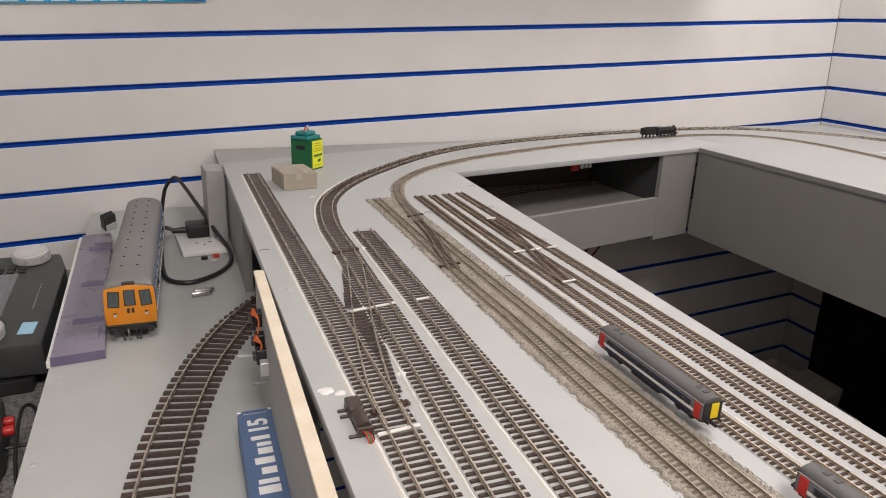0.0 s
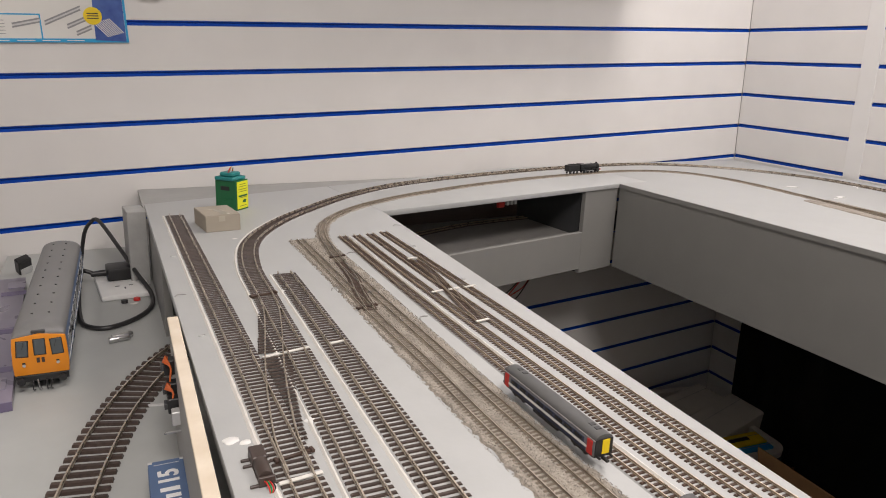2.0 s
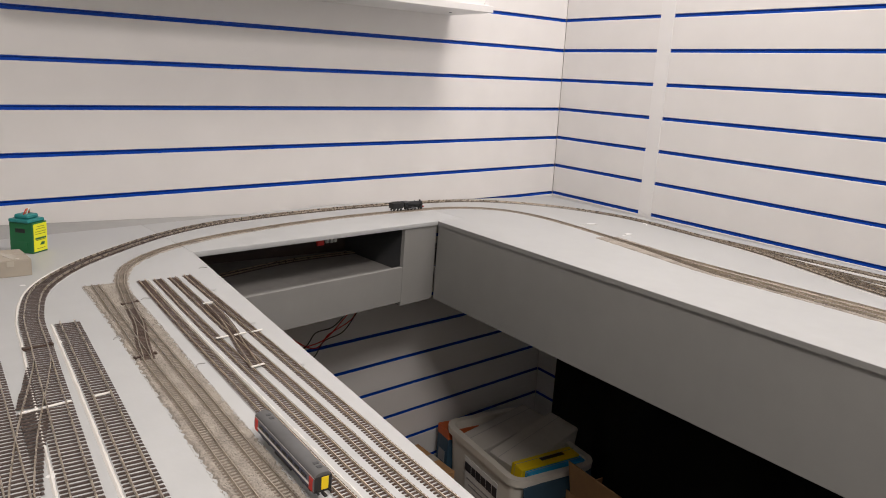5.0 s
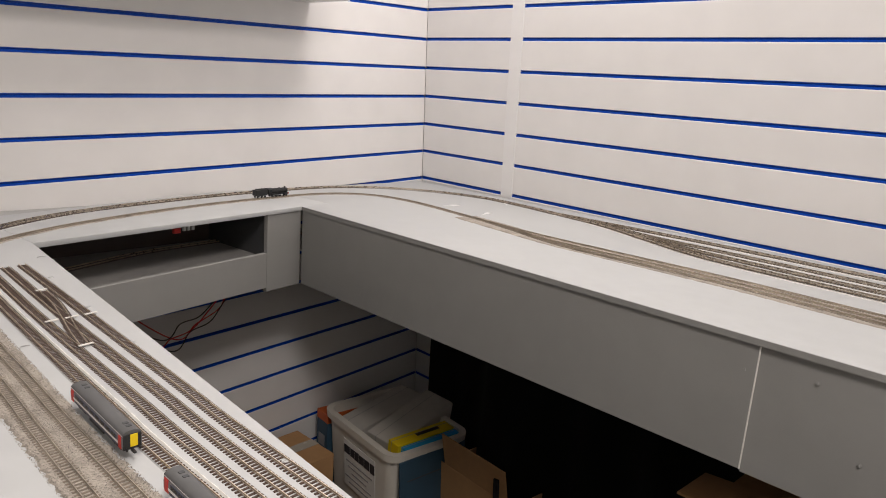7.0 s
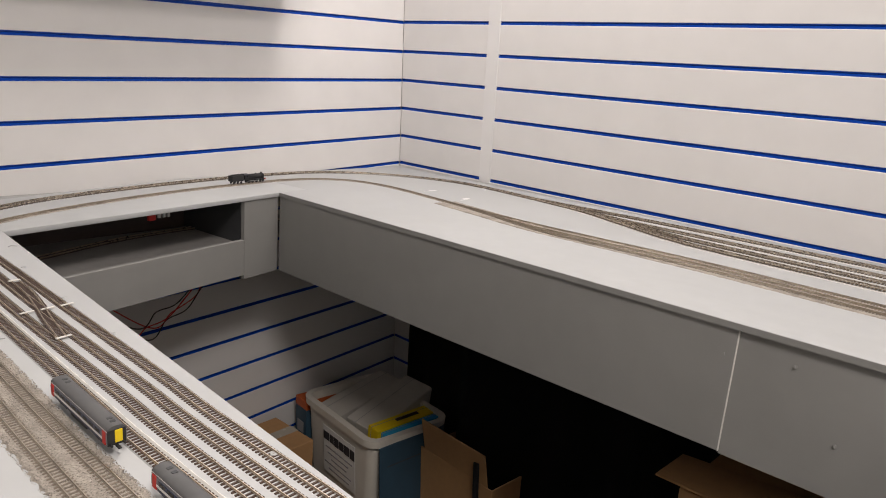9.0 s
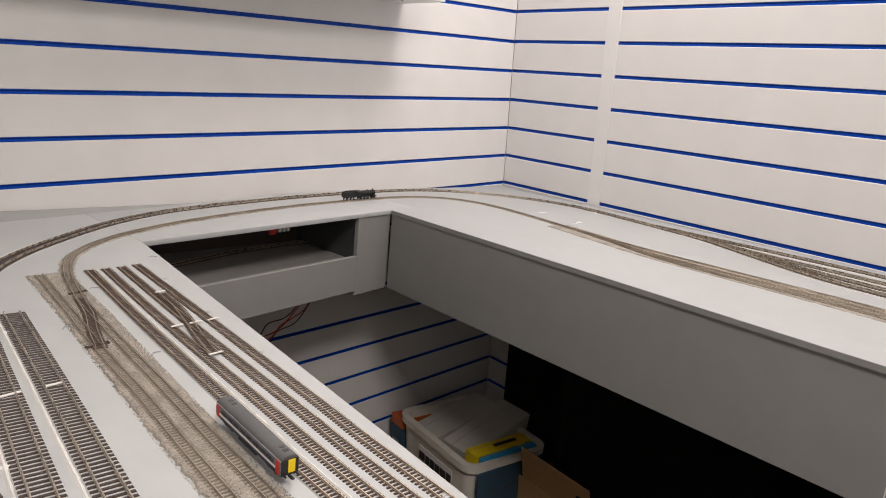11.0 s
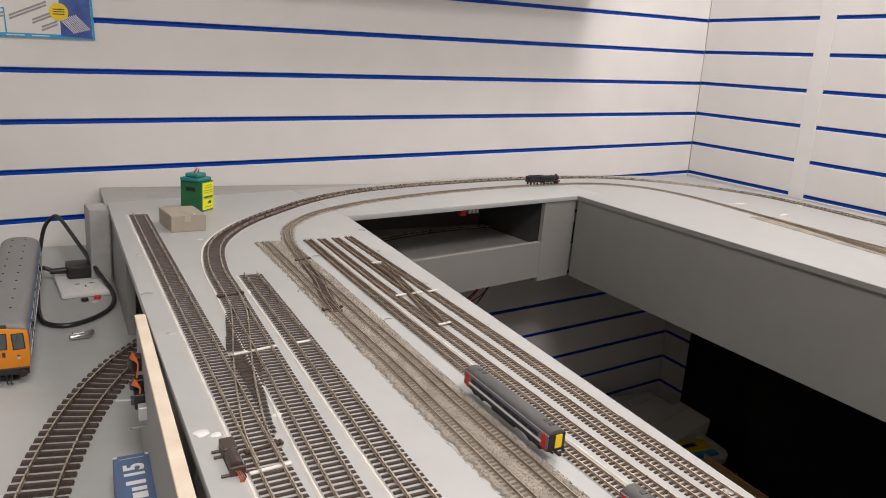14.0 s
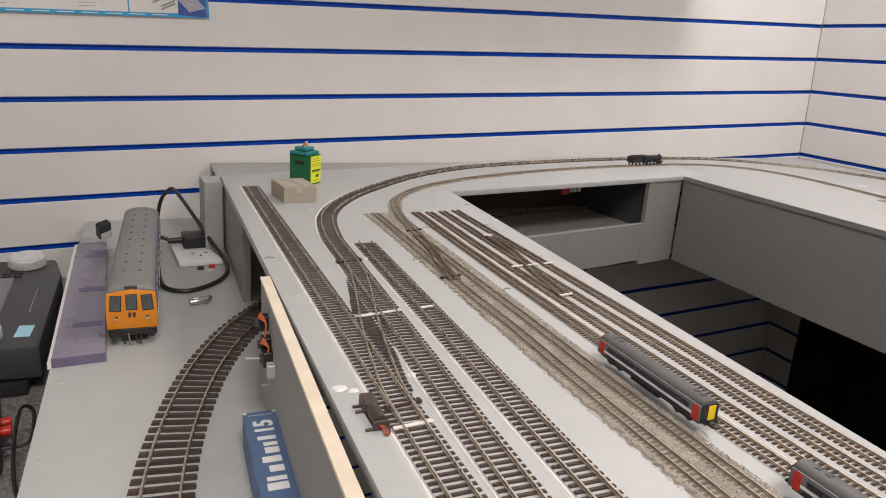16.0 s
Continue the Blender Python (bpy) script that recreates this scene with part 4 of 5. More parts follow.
carton = thing("card_carton", "small grey-brown card carton closed with tape", "box", pose(-1.0045, -0.098, TOP, 0, 0, 1.5))
part("carton_body", box((0.054, 0.074, 0.0255), pose(0, 0, 0.01275), 0.0008), M_KRAFT, carton)
for q in (-1, 1):
    part("lid_flap", box((0.0536, 0.0362, 0.0008), pose(0, q * 0.0186, 0.0261, q * -0.8, 0, 0), 0.0002), M_KRAFT, carton)
part("tape", box((0.011, 0.046, 0.0004), pose(0.002, -0.012, 0.0268, 0, 0, 12)), M_TAPE, carton)
part("tape", box((0.010, 0.0004, 0.009), pose(-0.002, -0.0374, 0.021)), M_TAPE, carton)

motor = thing("turnout_motor", "dark brown turnout motor beside the track", "turnout motor", pose(-1.1465, -0.803, TOP, 0, 0, -5) @ Matrix.Scale(0.64, 4))
part("housing", span(-0.008, 0.008, 0.004, 0.030, 0.0, 0.0135, 0.0012), M_BURG, motor)
part("coil_cover", cyl(0.0078, 0.030, pose(0, -0.011, 0.0072, 90, 0, 0), seg=24, bevel=0.0008), M_BURG, motor)
part("base_plate", span(-0.0075, 0.0075, -0.028, 0.030, 0.0, 0.002, 0.0004), M_BURG, motor)
part("end_plate", span(-0.0085, 0.0085, -0.0315, -0.028, 0.0, 0.011, 0.0006), M_BURG, motor)
for y in (-0.029, 0.010, 0.022):
    for s in (-1, 1):
        part("lug", span(s * 0.012 - 0.005, s * 0.012 + 0.005, y - 0.0016, y + 0.0016, 0.0, 0.003, 0.0005), M_BURG, motor)
for k, m_ in enumerate((M_RED, M_GREENW, M_RED, M_BLACK)):
    part("wire", tube([(-0.003 + k * 0.002, -0.030, 0.006), (-0.002 + k * 0.0025, -0.036, 0.008 - k * 0.001), (0.000 + k * 0.002, -0.042, 0.003), (k * 0.001, -0.044, 0.0)], 0.0008, 0.002, 6), m_, motor)


def blob(x, y, r, seed):
    bm = bmesh.new()
    bmesh.ops.create_uvsphere(bm, u_segments=20, v_segments=8, radius=r)
    for v in bm.verts:
        k = 1 + 0.35 * noise.noise(Vector((v.co.x / r * 1.3 + seed, v.co.y / r * 1.3, seed * 3.1)))
        v.co = Vector((v.co.x * k, v.co.y * k * 0.8, max(v.co.z, 0) * 0.22))
    solid("glue_blob", bm, M_GLUE, "dried white glue blob on the table", "glue", pose(x, y, TOP + 0.0002), group="glue blobs")


for q in ((-1.155, -0.757, 0.0062, 1), (-1.146, -0.764, 0.0045, 2), (-1.0925, -0.755, 0.0055, 3), (-1.086, -0.750, 0.005, 6), (-1.012, -0.452, 0.006, 4), (-1.005, -0.458, 0.004, 5), (-1.001, -0.188, 0.004, 8)):
    blob(*q)


def isolator(x, y, a, w, h=TOP + 0.0022):
    solid("white_joint", box((w, 0.0034, 0.0014), pose(0, 0, 0.0007), 0.0003), M_UNDER, "white plastic insulating joint across a track", "rail joint", pose(x, y, h, 0, 0, a), group="insulating joints")


for q in ((-1.0615, -0.629, 6, 0.030), (-1.083, -0.631, 6, 0.020), (-1.0185, -0.628, 6, 0.018), (-1.127, -0.828, 0, 0.030), (-0.806, -0.395, 5, 0.016), (-0.824, -0.535, 5, 0.017), (-0.80, -0.535, 5, 0.017), (-0.848, -0.535, 5, 0.017), (-0.853, -0.640, 5, 0.018)):
    isolator(*q)
for k, (x, y) in enumerate(((0.424, -0.190), (0.400, -0.328), (0.62, -0.245))):
    s = thing("white_clip", "loose white plastic track clip on the table", "clip", pose(x, y, TOP, 0, 0, -18 + 25 * k), group="loose white clips")
    part("plate", box((0.026, 0.014, 0.0014), pose(0, 0, 0.0007), 0.0004), M_WHITEP, s)
    part("tail", box((0.030, 0.003, 0.001), pose(-0.026, -0.003, 0.0005), 0.0003), M_WHITEP, s)
for x, y, a in ((-1.125, -0.42, 20), (-0.955, -0.47, 35), (-0.872, -0.33, 10), (-0.865, -0.36, 60), (-0.905, -0.60, 30), (-0.73, -0.20, 0)):
    solid("wire_scrap", tube([(-0.006, 0, 0), (-0.002, 0.002, 0.001), (0.003, 0.001, 0.0005), (0.007, -0.002, 0)], 0.0006, 0.002, 6), M_EDGE, "bit of bare wire poking from the board", "wire", pose(x, y, TOP + 0.0005, 0, 0, a), group="wire ends")


def turnout_lever(x, y, a, k=1.0):
    t = thing("turnout_tie_bar", "dark tie bar at a turnout's blades", "turnout part", pose(x, y, TOP + 0.0016, 0, 0, a), group="turnout tie bars")
    part("bar", box((0.040 * k, 0.0035 * k, 0.003 * k), pose(0, 0, 0.0015 * k), 0.0004), M_SLEEPERN, t)
    for s in (-1, 1):
        part("end_lug", box((0.004 * k, 0.008 * k, 0.004 * k), pose(s * 0.0185 * k, 0, 0.002 * k), 0.0006), M_SLEEPERN, t)


turnout_lever(-1.040, -0.462, 8, 0.8)
turnout_lever(-1.122, -0.800, 5, 0.72)
turnout_lever(-0.899, -0.345, 12, 0.62)
turnout_lever(-0.948, -0.548, 8, 0.66)


def coach(m):
    c = thing("model_coach", "small dark grey model coach with red and yellow ends", "model coach", m, group="small coaches")
    L, H = 0.137, 0.0092
    body = extrude_profile([(-H * 0.9, 0.0065), (H * 0.9, 0.0065), (H, 0.010), (H, 0.0165), (H * 0.9, 0.0205), (-H * 0.9, 0.0205), (-H, 0.0165), (-H, 0.010)], L)
    part("body", body, M_COACH, c, "dark grey body side")
    prof = arch(H * 0.93, 0.0204, 0.0252, 10)
    part("roof", extrude_profile(prof, L), M_ROOFD, c, "dark grey roof", 0.9)
    for q in (-1, 1):
        part("gutter", box((0.0006, L, 0.0007), pose(q * H * 0.92, L / 2, 0.0205)), M_SILVER, c)
    for y in (0.010, 0.017, L - 0.012, L - 0.02):
        part("roof_hatch", box((0.005, 0.004, 0.0008), pose(0.001, y, 0.0252), 0.0002), M_DKGREY, c)
    for s in (-1, 1):
        part("window_band", box((0.0006, L - 0.026, 0.0048), pose(s * H, L / 2, 0.0155), 0.0002), M_NAVY, c, "dark window band")
        for k in range(8):
            part("window_pane", box((0.0004, 0.0105, 0.0034), pose(s * (H + 0.0002), 0.020 + k * 0.0139, 0.0156), 0.0001), M_GLASSD, c)
        part("white_stripe", box((0.0006, L - 0.018, 0.0022), pose(s * H, L / 2, 0.0117)), M_WHITEP, c)
        part("lower_band", box((0.0005, L - 0.022, 0.0026), pose(s * (H - 0.0003), L / 2, 0.0086)), M_NAVY, c)
        for y in (0.0055, L - 0.0055):
            part("red_door", box((0.0008, 0.0065, 0.0125), pose(s * H, y, 0.0135), 0.0002), M_RED, c, "red door")
    for y, s in ((-0.0004, -1), (L + 0.0004, 1)):
        part("end_frame", box((H * 1.85, 0.0012, 0.0155), pose(0, y, 0.0140), 0.0003), M_BLACK, c)
        part("yellow_panel", box((0.0070, 0.0012, 0.0125), pose(0.0015, y + s * 0.0006, 0.0150), 0.0003), M_YELLOW, c, "yellow gangway panel")
        part("coupling", box((0.003, 0.008, 0.002), pose(0, y + s * 0.003, 0.0052), 0.0004), M_BLACK, c)
        for x in (-0.006, 0.006):
            part("buffer", cyl(0.0011, 0.004, pose(x, y + s * 0.002, 0.0072, 90, 0, 0), seg=10), M_BLACK, c)
    part("underframe", span(-0.0075, 0.0075, 0.002, L - 0.002, 0.0045, 0.0064, 0.0003), M_BLACK, c)
    part("equipment_box", span(-0.008, 0.008, 0.050, 0.088, 0.0022, 0.0045, 0.0005), M_BLACK, c)
    for y in (0.022, L - 0.022):
        b = part("bogie", span(-0.0062, 0.0062, y - 0.011, y + 0.011, 0.0018, 0.0044, 0.0004), M_BLACK, c)
        for dy in (-0.0068, 0.0068):
            for s in (-1, 1):
                wheel(0.0029, 0.0012, b, s * 0.0049, y + dy, 0.0030)
    return c


RAILTOP = TOP + 0.0012 + 0.0014 + 0.0018
first = coach(pose(-0.9365, -0.9100, RAILTOP, 0, 0, -5.4) @ Matrix.Scale(0.89, 4))
copy_thing(first, pose(-0.9525, -1.106, RAILTOP, 0, 0, -5.0))

engine = thing("model_steam_engine", "small black model steam engine with its tender", "model train", pose(0.0, 0.1458, TOP + 0.0044, 0, 0, -87.0) @ Matrix.Diagonal((1.12, 0.95, 1.1, 1)))
part("boiler", cyl(0.0070, 0.046, pose(0, 0.032, 0.0145, 90, 0, 0), seg=24, bevel=0.0004), M_ENGINE, engine)
part("smokebox", cyl(0.0073, 0.012, pose(0, 0.060, 0.0145, 90, 0, 0), seg=24, bevel=0.0006), M_ENGINE, engine)
part("chimney", cyl(0.0022, 0.006, pose(0, 0.061, 0.0215), 0.0026, 16), M_ENGINE, engine)
part("dome", cyl(0.0024, 0.004, pose(0, 0.040, 0.0210), 0.0016, 16, 0.0005), M_ENGINE, engine)
part("firebox", span(-0.0062, 0.0062, 0.006, 0.022, 0.009, 0.0208, 0.0018, 2), M_ENGINE, engine)
part("running_board", span(-0.0085, 0.0085, -0.008, 0.069, 0.0082, 0.0092, 0.0002), M_ENGINE, engine)
cabp = part("cab", span(-0.0082, 0.0082, -0.007, 0.0065, 0.0092, 0.0205, 0.0006), M_ENGINE, engine)
part("cab_roof", extrude_profile(arch(0.0085, 0.0204, 0.0232, 8), 0.016), M_DKGREY, cabp).matrix_local = pose(0, -0.009, 0)
for s in (-1, 1):
    part("cab_window", box((0.0004, 0.005, 0.004), pose(s * 0.0083, 0.001, 0.0165)), M_GLASSD, cabp)
    part("cylinder", cyl(0.0026, 0.011, pose(s * 0.0075, 0.058, 0.0055, 90, 0, 0), seg=14), M_ENGINE, engine)
    part("connecting_rod", box((0.0008, 0.034, 0.0010), pose(s * 0.0068, 0.028, 0.0050)), M_METAL, engine)
    for y, r in ((0.010, 0.0058), (0.024, 0.0058), (0.038, 0.0058), (0.053, 0.0031), (0.063, 0.0031)):
        wheel(r, 0.0014, engine, s * 0.0051, y, r - 0.0004, M_ENGINE)
part("buffer_beam", span(-0.0085, 0.0085, 0.069, 0.0705, 0.0055, 0.0092, 0.0002), M_RED, engine, "red buffer beam")
tender = part("tender", span(-0.0083, 0.0083, -0.052, -0.011, 0.0060, 0.0205, 0.0008), M_ENGINE, engine)
bm = bmesh.new()
bmesh.ops.create_grid(bm, x_segments=10, y_segments=20, size=0.5, matrix=pose(0, -0.030, 0.0203) @ Matrix.Diagonal((0.014, 0.032, 1, 1)))
for v in bm.verts:
    v.co.z += 0.0018 * abs(noise.noise(v.co * 420)) + 0.0012
part("coal", bm, M_COAL, tender, "heap of coal", 0)
for s in (-1, 1):
    for y in (-0.018, -0.031, -0.045):
        wheel(0.0031, 0.0014, tender, s * 0.0051, y, 0.0028, M_ENGINE)

# ---- wall pieces: poster, shelf, small grey box ----
def on_back(x, z, out=0.0):
    """A pose on the back wall's face, x along it."""
    a = math.degrees(math.atan2(CORNER.y - BACK_L.y, CORNER.x - BACK_L.x))
    y = BACK_L.y + (CORNER.y - BACK_L.y) * (x - BACK_L.x) / (CORNER.x - BACK_L.x)
    return LEAN @ pose(x, y - out, z, 90, 0, a)


poster = thing("product_poster", "white track poster with blue border on the slatwall", "poster", on_back(-1.046, 1.374, 0.004))
part("sheet", span(-0.42, 0.0, 0.0, 0.30, 0.0, 0.0012), M_PAPER, poster)
part("blue_border", span(-0.42, 0.0, 0.0, 0.0075, 0.0012, 0.0016), M_CYAN, poster, "cyan border strip")
part("blue_border", span(-0.0042, 0.0, 0.0075, 0.30, 0.0012, 0.0016), M_CYAN, poster, "cyan border strip")
part("photo", prism([(-0.060, 0.0045), (-0.0046, 0.0015), (-0.0046, 0.135), (-0.056, 0.14)], 0.0017, 0.0021), M_DEEPBLUE, poster, "deep blue printed photo")
for k in range(9):
    part("printed_rail", box((0.002, 0.036, 0.0003), pose(-0.048 + k * 0.0035, 0.024 + k * 0.001, 0.0023, 0, 0, 42)), M_SILVER, poster)
part("burst", cyl(0.0165, 0.0006, pose(-0.060, 0.050, 0.0024), seg=36), M_YELLOW, poster, "yellow round burst")
for k in range(3):
    part("print_bar", box((0.020, 0.0018, 0.0003), pose(-0.060, 0.0455 + k * 0.0045, 0.0029)), M_PRINT, poster)
part("inner_frame", span(-0.42, -0.150, 0.050, 0.0525, 0.0012, 0.0015), M_CYAN, poster)
part("inner_frame", span(-0.1525, -0.150, 0.0075, 0.050, 0.0012, 0.0015), M_CYAN, poster)
for x, y, a, w in ((-0.112, 0.050, 24, 0.070), (-0.090, 0.037, 24, 0.036), (-0.078, 0.023, 24, 0.030), (-0.175, 0.036, 12, 0.048), (-0.30, 0.036, 10, 0.05), (-0.35, 0.09, 20, 0.07)):
    for k, m_ in ((0, M_GREYPRINT), (1, M_SILVER), (2, M_GREYPRINT)):
        part("printed_track", box((w, 0.0030, 0.0003), pose(x, y + (k - 1) * 0.0031, 0.0016, 0, 0, a)), m_, poster)
for k in range(5):
    part("print_bar", box((0.030, 0.0010, 0.0003), pose(-0.225, 0.016 + k * 0.006, 0.0014)), M_GREYPRINT, poster)
    part("print_bar", box((0.05, 0.0010, 0.0003), pose(-0.385, 0.016 + k * 0.006, 0.0014)), M_GREYPRINT, poster)
for k in range(7):
    part("print_bar", box((0.030, 0.0016, 0.0003), pose(-0.095 - k * 0.042, 0.0038, 0.0018)), M_WHITEP, poster)

shelf = thing("wall_cabinet", "white cabinet hung high on the slatwall", "wall cabinet", on_back(0.262, 1.588))
part("bottom", span(-1.18, 0.0, 0.0, 0.018, 0.0, 0.19, 0.001), M_TRIM, shelf)
part("end_panel", span(-0.016, 0.0, 0.0182, 0.5, 0.0, 0.17, 0.001), M_TRIM, shelf)
part("end_panel", span(-1.18, -1.164, 0.0182, 0.5, 0.0, 0.17, 0.001), M_TRIM, shelf)
part("front", span(-1.164, -0.0162, 0.0182, 0.5, 0.152, 0.17, 0.001), M_TRIM, shelf)
for x in (-0.07, -1.1):
    part("screw_cap", cyl(0.004, 0.002, pose(x, -0.0008, 0.085, 90, 0, 0), seg=14), M_GREYPRINT, shelf)
box_w = thing("grey_wall_box", "small grey box fixed on the slatwall", "wall box", on_back(-1.000, 1.466, 0.0))
part("housing", span(-0.021, 0.021, 0.0, 0.09, 0.0, 0.028, 0.003), M_MIDGREY, box_w)
part("label", span(-0.012, 0.012, 0.006, 0.014, 0.028, 0.0285), M_SILVER, box_w)

# ---- in the opening and the well ----
conn = thing("wire_connector", "small red and white connectors hanging under the top", "connector", pose(-0.368, -0.012, TOP - LIP, 0, 0, 7))
part("red_block", span(-0.014, 0.004, -0.004, 0.004, -0.020, -0.008, 0.001), M_RED, conn, "red block")
for x in (0.012, 0.024, 0.036):
    part("white_block", span(x, x + 0.007, -0.003, 0.003, -0.017, 0.0, 0.0008), M_SILVER, conn)
part("lead", tube([(-0.014, 0, -0.008), (-0.03, 0.01, -0.004), (-0.10, 0.02, -0.003), (-0.18, 0.02, -0.001)], 0.0008, 0.006, 6), M_BLACK, conn)
for k, (a, b, c) in enumerate((((-0.09, 0.16, 0.765), (-0.17, 0.17, 0.665), (-0.30, 0.16, 0.615)), ((-0.10, 0.17, 0.765), (-0.14, 0.18, 0.690), (-0.28, 0.17, 0.640)), ((-0.12, 0.15, 0.768), (-0.21, 0.16, 0.690), (-0.33, 0.15, 0.655)), ((-0.10, 0.18, 0.765), (-0.22, 0.18, 0.650), (-0.34, 0.18, 0.625)))):
    solid("loose_wire", tube([a, tuple((p + q) / 2 - 0.006 * (k % 2) for p, q in zip(a, b)), b, tuple((p + q) / 2 + 0.008 * (1 - k % 2) for p, q in zip(b, c)), c, (c[0] - 0.2, c[1], 0.80)], 0.0017, 0.006, 6),
          M_RED if k % 2 else M_BLACK, "thin wire hanging below the layout shelf", "wire", group="hanging wires")


def tub(m):
    t = thing("storage_tub", "cream plastic storage tub packed with boxes", "storage tub", m)
    w, d, h, n = 0.27, 0.36, 0.30, 6
    bm = bmesh.new()

    def ring(k, z, grow):
        r = 0.035
        out = []
        for cx, cy, a0 in ((w / 2 - r, d / 2 - r, 0), (-w / 2 + r, d / 2 - r, 90), (-w / 2 + r, -d / 2 + r, 180), (w / 2 - r, -d / 2 + r, 270)):
            for j in range(n + 1):
                a = math.radians(a0 + 90 * j / n)
                out.append(bm.verts.new(((cx + r * math.cos(a)) * k + grow * math.cos(a), (cy + r * math.sin(a)) * k + grow * math.sin(a), z)))
        return out
    rings = [ring(0.86, 0.0, 0), ring(0.98, h - 0.02, 0), ring(0.98, h - 0.02, 0.012), ring(0.98, h, 0.014), ring(0.98, h, -0.006), ring(0.86, 0.01, -0.006)]
    bm.faces.new(list(reversed(rings[0])))
    for u, v in zip(rings, rings[1:]):
        for k in range(len(u)):
            bm.faces.new((u[k], u[(k + 1) % len(u)], v[(k + 1) % len(u)], v[k]))
    bm.faces.new(rings[-1])
    bmesh.ops.recalc_face_normals(bm, faces=bm.faces)
    part("tub_wall", bm, M_TUB, t)
    lab = part("paper_label", box((0.0015, 0.165, 0.14), pose(-w / 2 * 0.945 - 0.0057, -0.02, 0.183, 0, -3.8, 0)), M_PAPER, t, "white printed paper label")
    def face(z):
        return -0.1330 - (z - 0.165) * 0.0664 - 0.0004

    for k, (y0, wd, hg) in enumerate(((0.045, 0.030, 0.024), (0.016, 0.020, 0.024), (-0.008, 0.022, 0.026), (-0.034, 0.024, 0.024), (-0.062, 0.026, 0.026), (-0.09, 0.022, 0.028))):
        part("title_bar", box((0.0012, wd, hg), pose(face(0.225), y0, 0.225, 0, -3.8, 0)), M_PRINT, lab)
    for k in range(5):
        z = 0.193 - k * 0.016
        part("text_bar", box((0.0012, 0.14 - 0.03 * (k % 3), 0.0032), pose(face(z), -0.02 + 0.005 * (k % 2), z, 0, -3.8, 0)), M_GREYPRINT, lab)
    return t


TUB = pose(0.388, -0.040, FLOOR, 0, 0, -12) @ Matrix.Diagonal((1.1, 1.1, 1.2, 1))
tub(TUB)
for x, y, z, sx, sy, sz, rx, ry, rz, m_, lbl in (
        (0.015, 0.085, 0.268, 0.26, 0.105, 0.075, 0, -9, 8, M_BOXGREY, "long pale grey card box packed in the tub"),
        (0.045, -0.025, 0.283, 0.27, 0.11, 0.055, 5, -11, 12, M_BOXGREY, "flat pale card box leaning in the tub"),
        (0.07, 0.10, 0.20, 0.12, 0.15, 0.10, 0, -4, 6, M_BOXGREY, "pale grey card box packed in the tub"),
        (0.015, -0.112, 0.262, 0.21, 0.045, 0.080, 4, 0, 2, M_YELLOW, "yellow printed box packed in the tub"),
        (0.02, -0.148, 0.258, 0.20, 0.022, 0.080, 4, 0, 2, M_CYAN, "bright blue printed box packed in the tub")):
    b = thing("packed_box", lbl, "box", TUB @ pose(x, y, z, rx, ry, rz), group="boxes in the tub")
    part("carton", box((sx, sy, sz), None, 0.0015), m_, b)
    part("lid_seam", box((sx * 1.004, 0.0012, sz * 0.99), pose(0, sy * 0.18, 0.001)), M_EDGE, b)
    if m_ is M_YELLOW:
        part("print_bar", box((sx * 0.4, 0.012, 0.0008), pose(0.02, 0, sz / 2 + 0.0004)), M_PRINT, b)
sidebox = thing("blue_card_sheet", "slate blue card sheet hung over the tub's end", "card", TUB @ pose(0.0, -0.198, 0.19, -5, 0, 2))
part("sheet", box((0.24, 0.006, 0.19), None, 0.001), M_TUBBLUE, sidebox)
part("crease", box((0.19, 0.001, 0.003), pose(0, -0.0033, 0.04)), M_DKGREY, sidebox)
tall = thing("dark_carton", "dark blue carton with an orange top beside the tub", "box", pose(0.345, 0.19, FLOOR, 0, 0, -12))
part("carton", span(-0.06, 0.06, -0.035, 0.035, 0.0, 0.33, 0.001), M_TUBBLUE, tall)
part("orange_top", span(-0.061, 0.061, -0.036, 0.036, 0.30, 0.331, 0.001), M_ORANGEC, tall, "orange printed band")
for z in (0.23, 0.15):
    part("print_patch", span(-0.0615, -0.0605, -0.02, 0.02, z - 0.02, z + 0.02), M_GREYPRINT, tall)
back_c = thing("brown_carton", "plain brown cardboard carton by the wall", "box", pose(0.05, 0.16, FLOOR, 0, 0, -4))
part("carton", span(-0.16, 0.16, -0.10, 0.10, 0, 0.27, 0.002), M_CARD, back_c)
part("seam_tape", span(-0.16, 0.16, -0.02, 0.02, 0.2702, 0.2708), M_TAPE, back_c)

opened = thing("open_carton", "open brown cardboard carton with upright flaps", "box", pose(0.50, -0.43, FLOOR, 0, 0, -10))
for nm, a in (("side", (-0.15, 0.15, -0.155, -0.15, 0, 0.30)), ("side", (-0.15, 0.15, 0.15, 0.155, 0, 0.30)), ("side", (-0.155, -0.15, -0.155, 0.155, 0, 0.30)), ("side", (0.15, 0.155, -0.155, 0.155, 0, 0.30)), ("base", (-0.15, 0.15, -0.15, 0.15, 0, 0.004))):
    part(nm, span(*a, 0.001), M_CARD, opened)
part("flap", box((0.004, 0.27, 0.12), pose(-0.162, 0.0, 0.350, 0, -12, 0), 0.001), M_CARD, opened, "raised cardboard flap")
part("flap", box((0.004, 0.10, 0.15), pose(-0.152, -0.21, 0.22, 0, -4, 22), 0.001), M_CARD, opened, "raised cardboard flap")
part("paper_tag", box((0.001, 0.05, 0.09), pose(-0.157, -0.06, 0.17), 0.0002), M_PAPER, opened)
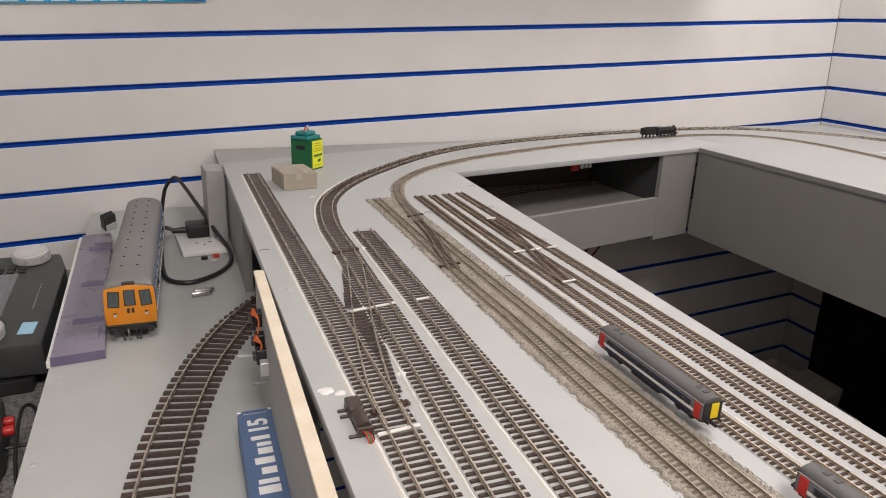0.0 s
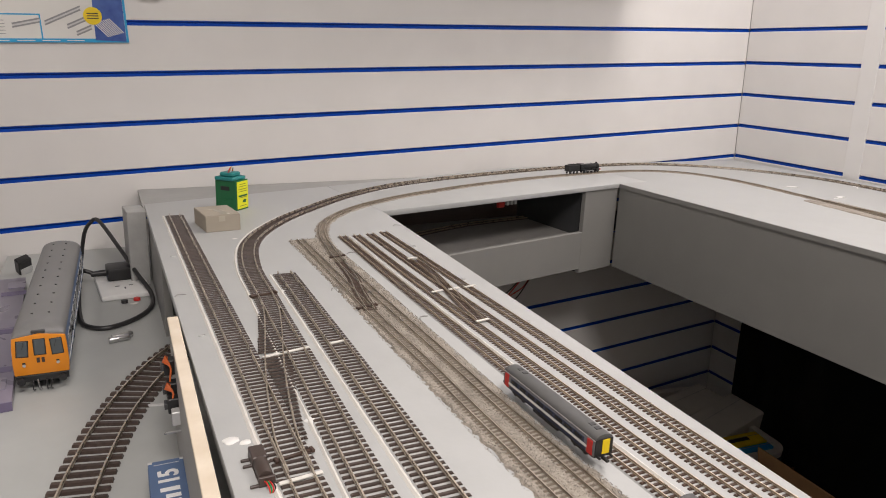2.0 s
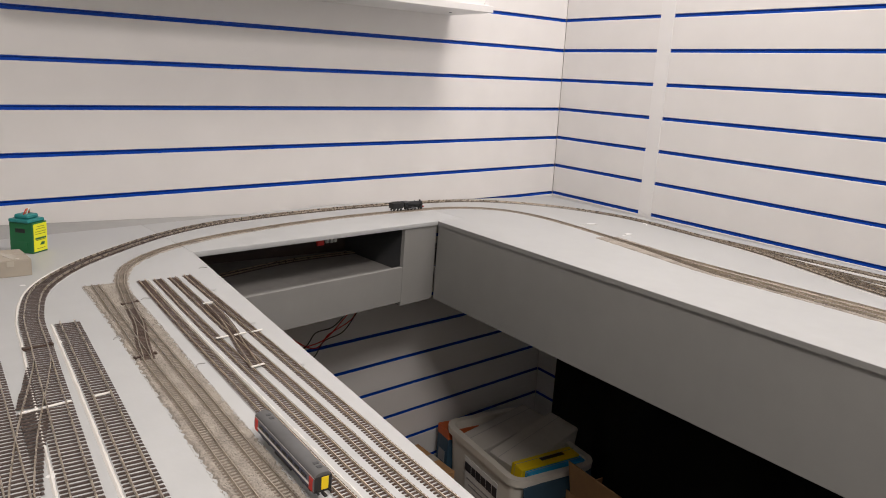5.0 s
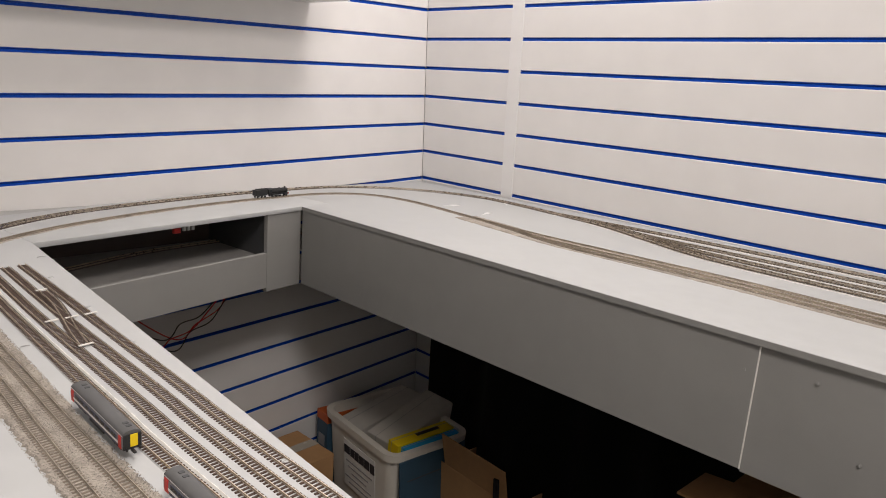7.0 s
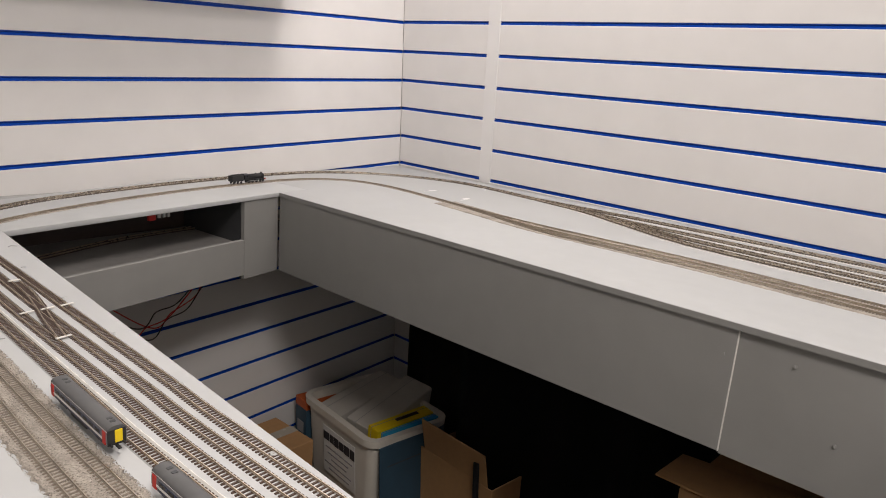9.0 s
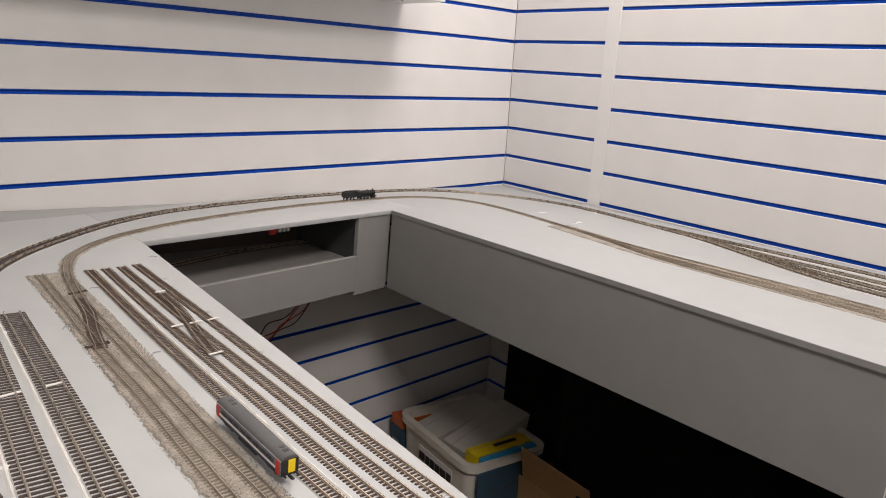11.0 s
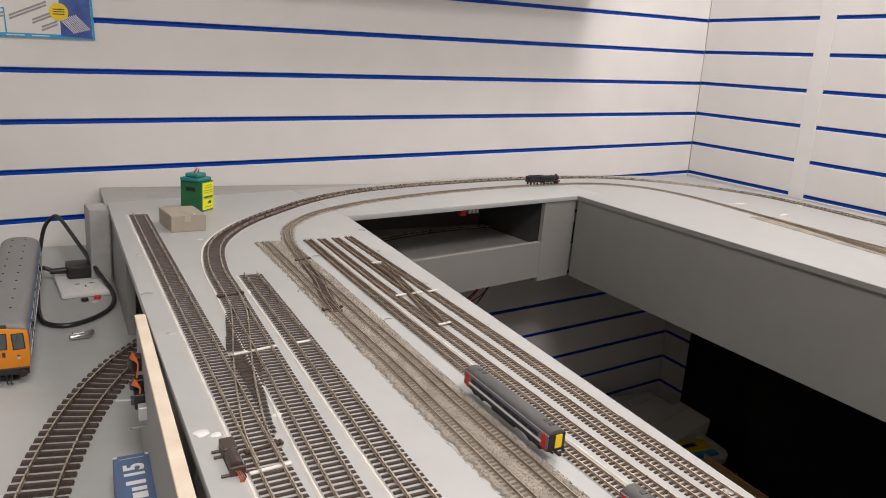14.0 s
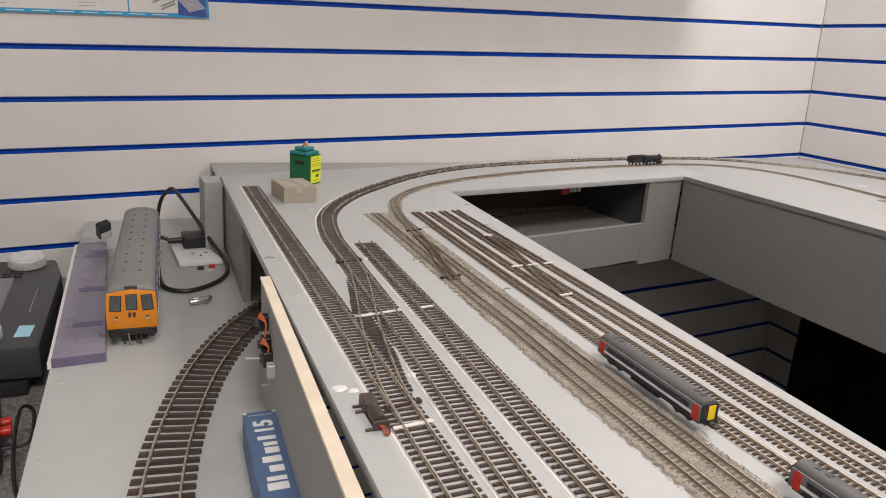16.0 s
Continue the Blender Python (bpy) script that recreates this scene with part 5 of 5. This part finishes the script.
part("strap", tube([(-0.17, -0.10, 0.37), (-0.18, -0.12, 0.26), (-0.17, -0.14, 0.20), (-0.15, -0.20, 0.12), (-0.10, -0.30, 0.06), (0.0, -0.42, 0.02)], 0.009, 0.01, 8), M_CLOTH, opened, "black webbing strap")

# a black cloth curtain under the far side of the layout
bm = bmesh.new()
cols, rows_ = 90, 12
grid = []
for i in range(cols + 1):
    u = i / cols
    col = []
    for j in range(rows_ + 1):
        v = j / rows_
        # the end near the corner is added, in place of deep shade there
        y = 0.0 - 2.45 * u
        x = 0.47 + 0.10 * (y + 0.18) + 0.11 * min(1.0, max(0.0, (y + 0.36) / 0.18)) + (0.010 + 0.022 * v) * math.sin(u * 62 + 1.3 * math.sin(u * 17)) + 0.012 * noise.noise(Vector((u * 9, v * 2, 0)))
        col.append(bm.verts.new((x, y, TOP - LIP - 0.01 - v * (TOP - LIP - 0.02 - FLOOR))))
    grid.append(col)
for i in range(cols):
    for j in range(rows_):
        bm.faces.new((grid[i][j], grid[i + 1][j], grid[i + 1][j + 1], grid[i][j + 1]))
bmesh.ops.solidify(bm, geom=list(bm.faces), thickness=0.003)
solid("black_curtain", bm, M_CLOTH, "black cloth curtain under the layout, extended to darken the corner", "curtain")

flapbox = thing("large_carton", "large dull brown carton with an open flap", "box")
part("body", prism([(0.085, -1.11), (0.40, -1.15), (0.38, -1.62), (0.05, -1.58)], FLOOR, 0.575, 0.002), M_CARD, flapbox)
part("flap", prism([(0.062, -1.066), (0.180, -1.083), (0.20, -1.52), (0.020, -1.50)], 0.594, 0.599, 0.001), M_CARD, flapbox, "open cardboard flap")
stool = thing("round_stool", "dark round stool with a metal rim in the well", "stool", pose(-0.255, -1.505, FLOOR))
part("seat", cyl(0.055, 0.03, pose(0, 0, 0.970), seg=40, bevel=0.003), M_DKGREY, stool)
part("rim", cyl(0.0565, 0.006, pose(0, 0, 0.981), seg=40, bevel=0.001), M_METAL, stool)
part("pad", cyl(0.051, 0.004, pose(0, 0, 0.9865), seg=40, bevel=0.001), M_MIDGREY, stool)
part("column", cyl(0.018, 0.935, pose(0, 0, 0.4875), seg=24), M_METAL, stool)
part("foot", cyl(0.11, 0.02, pose(0, 0, 0.0105), 0.09, 40, 0.003), M_DKGREY, stool)
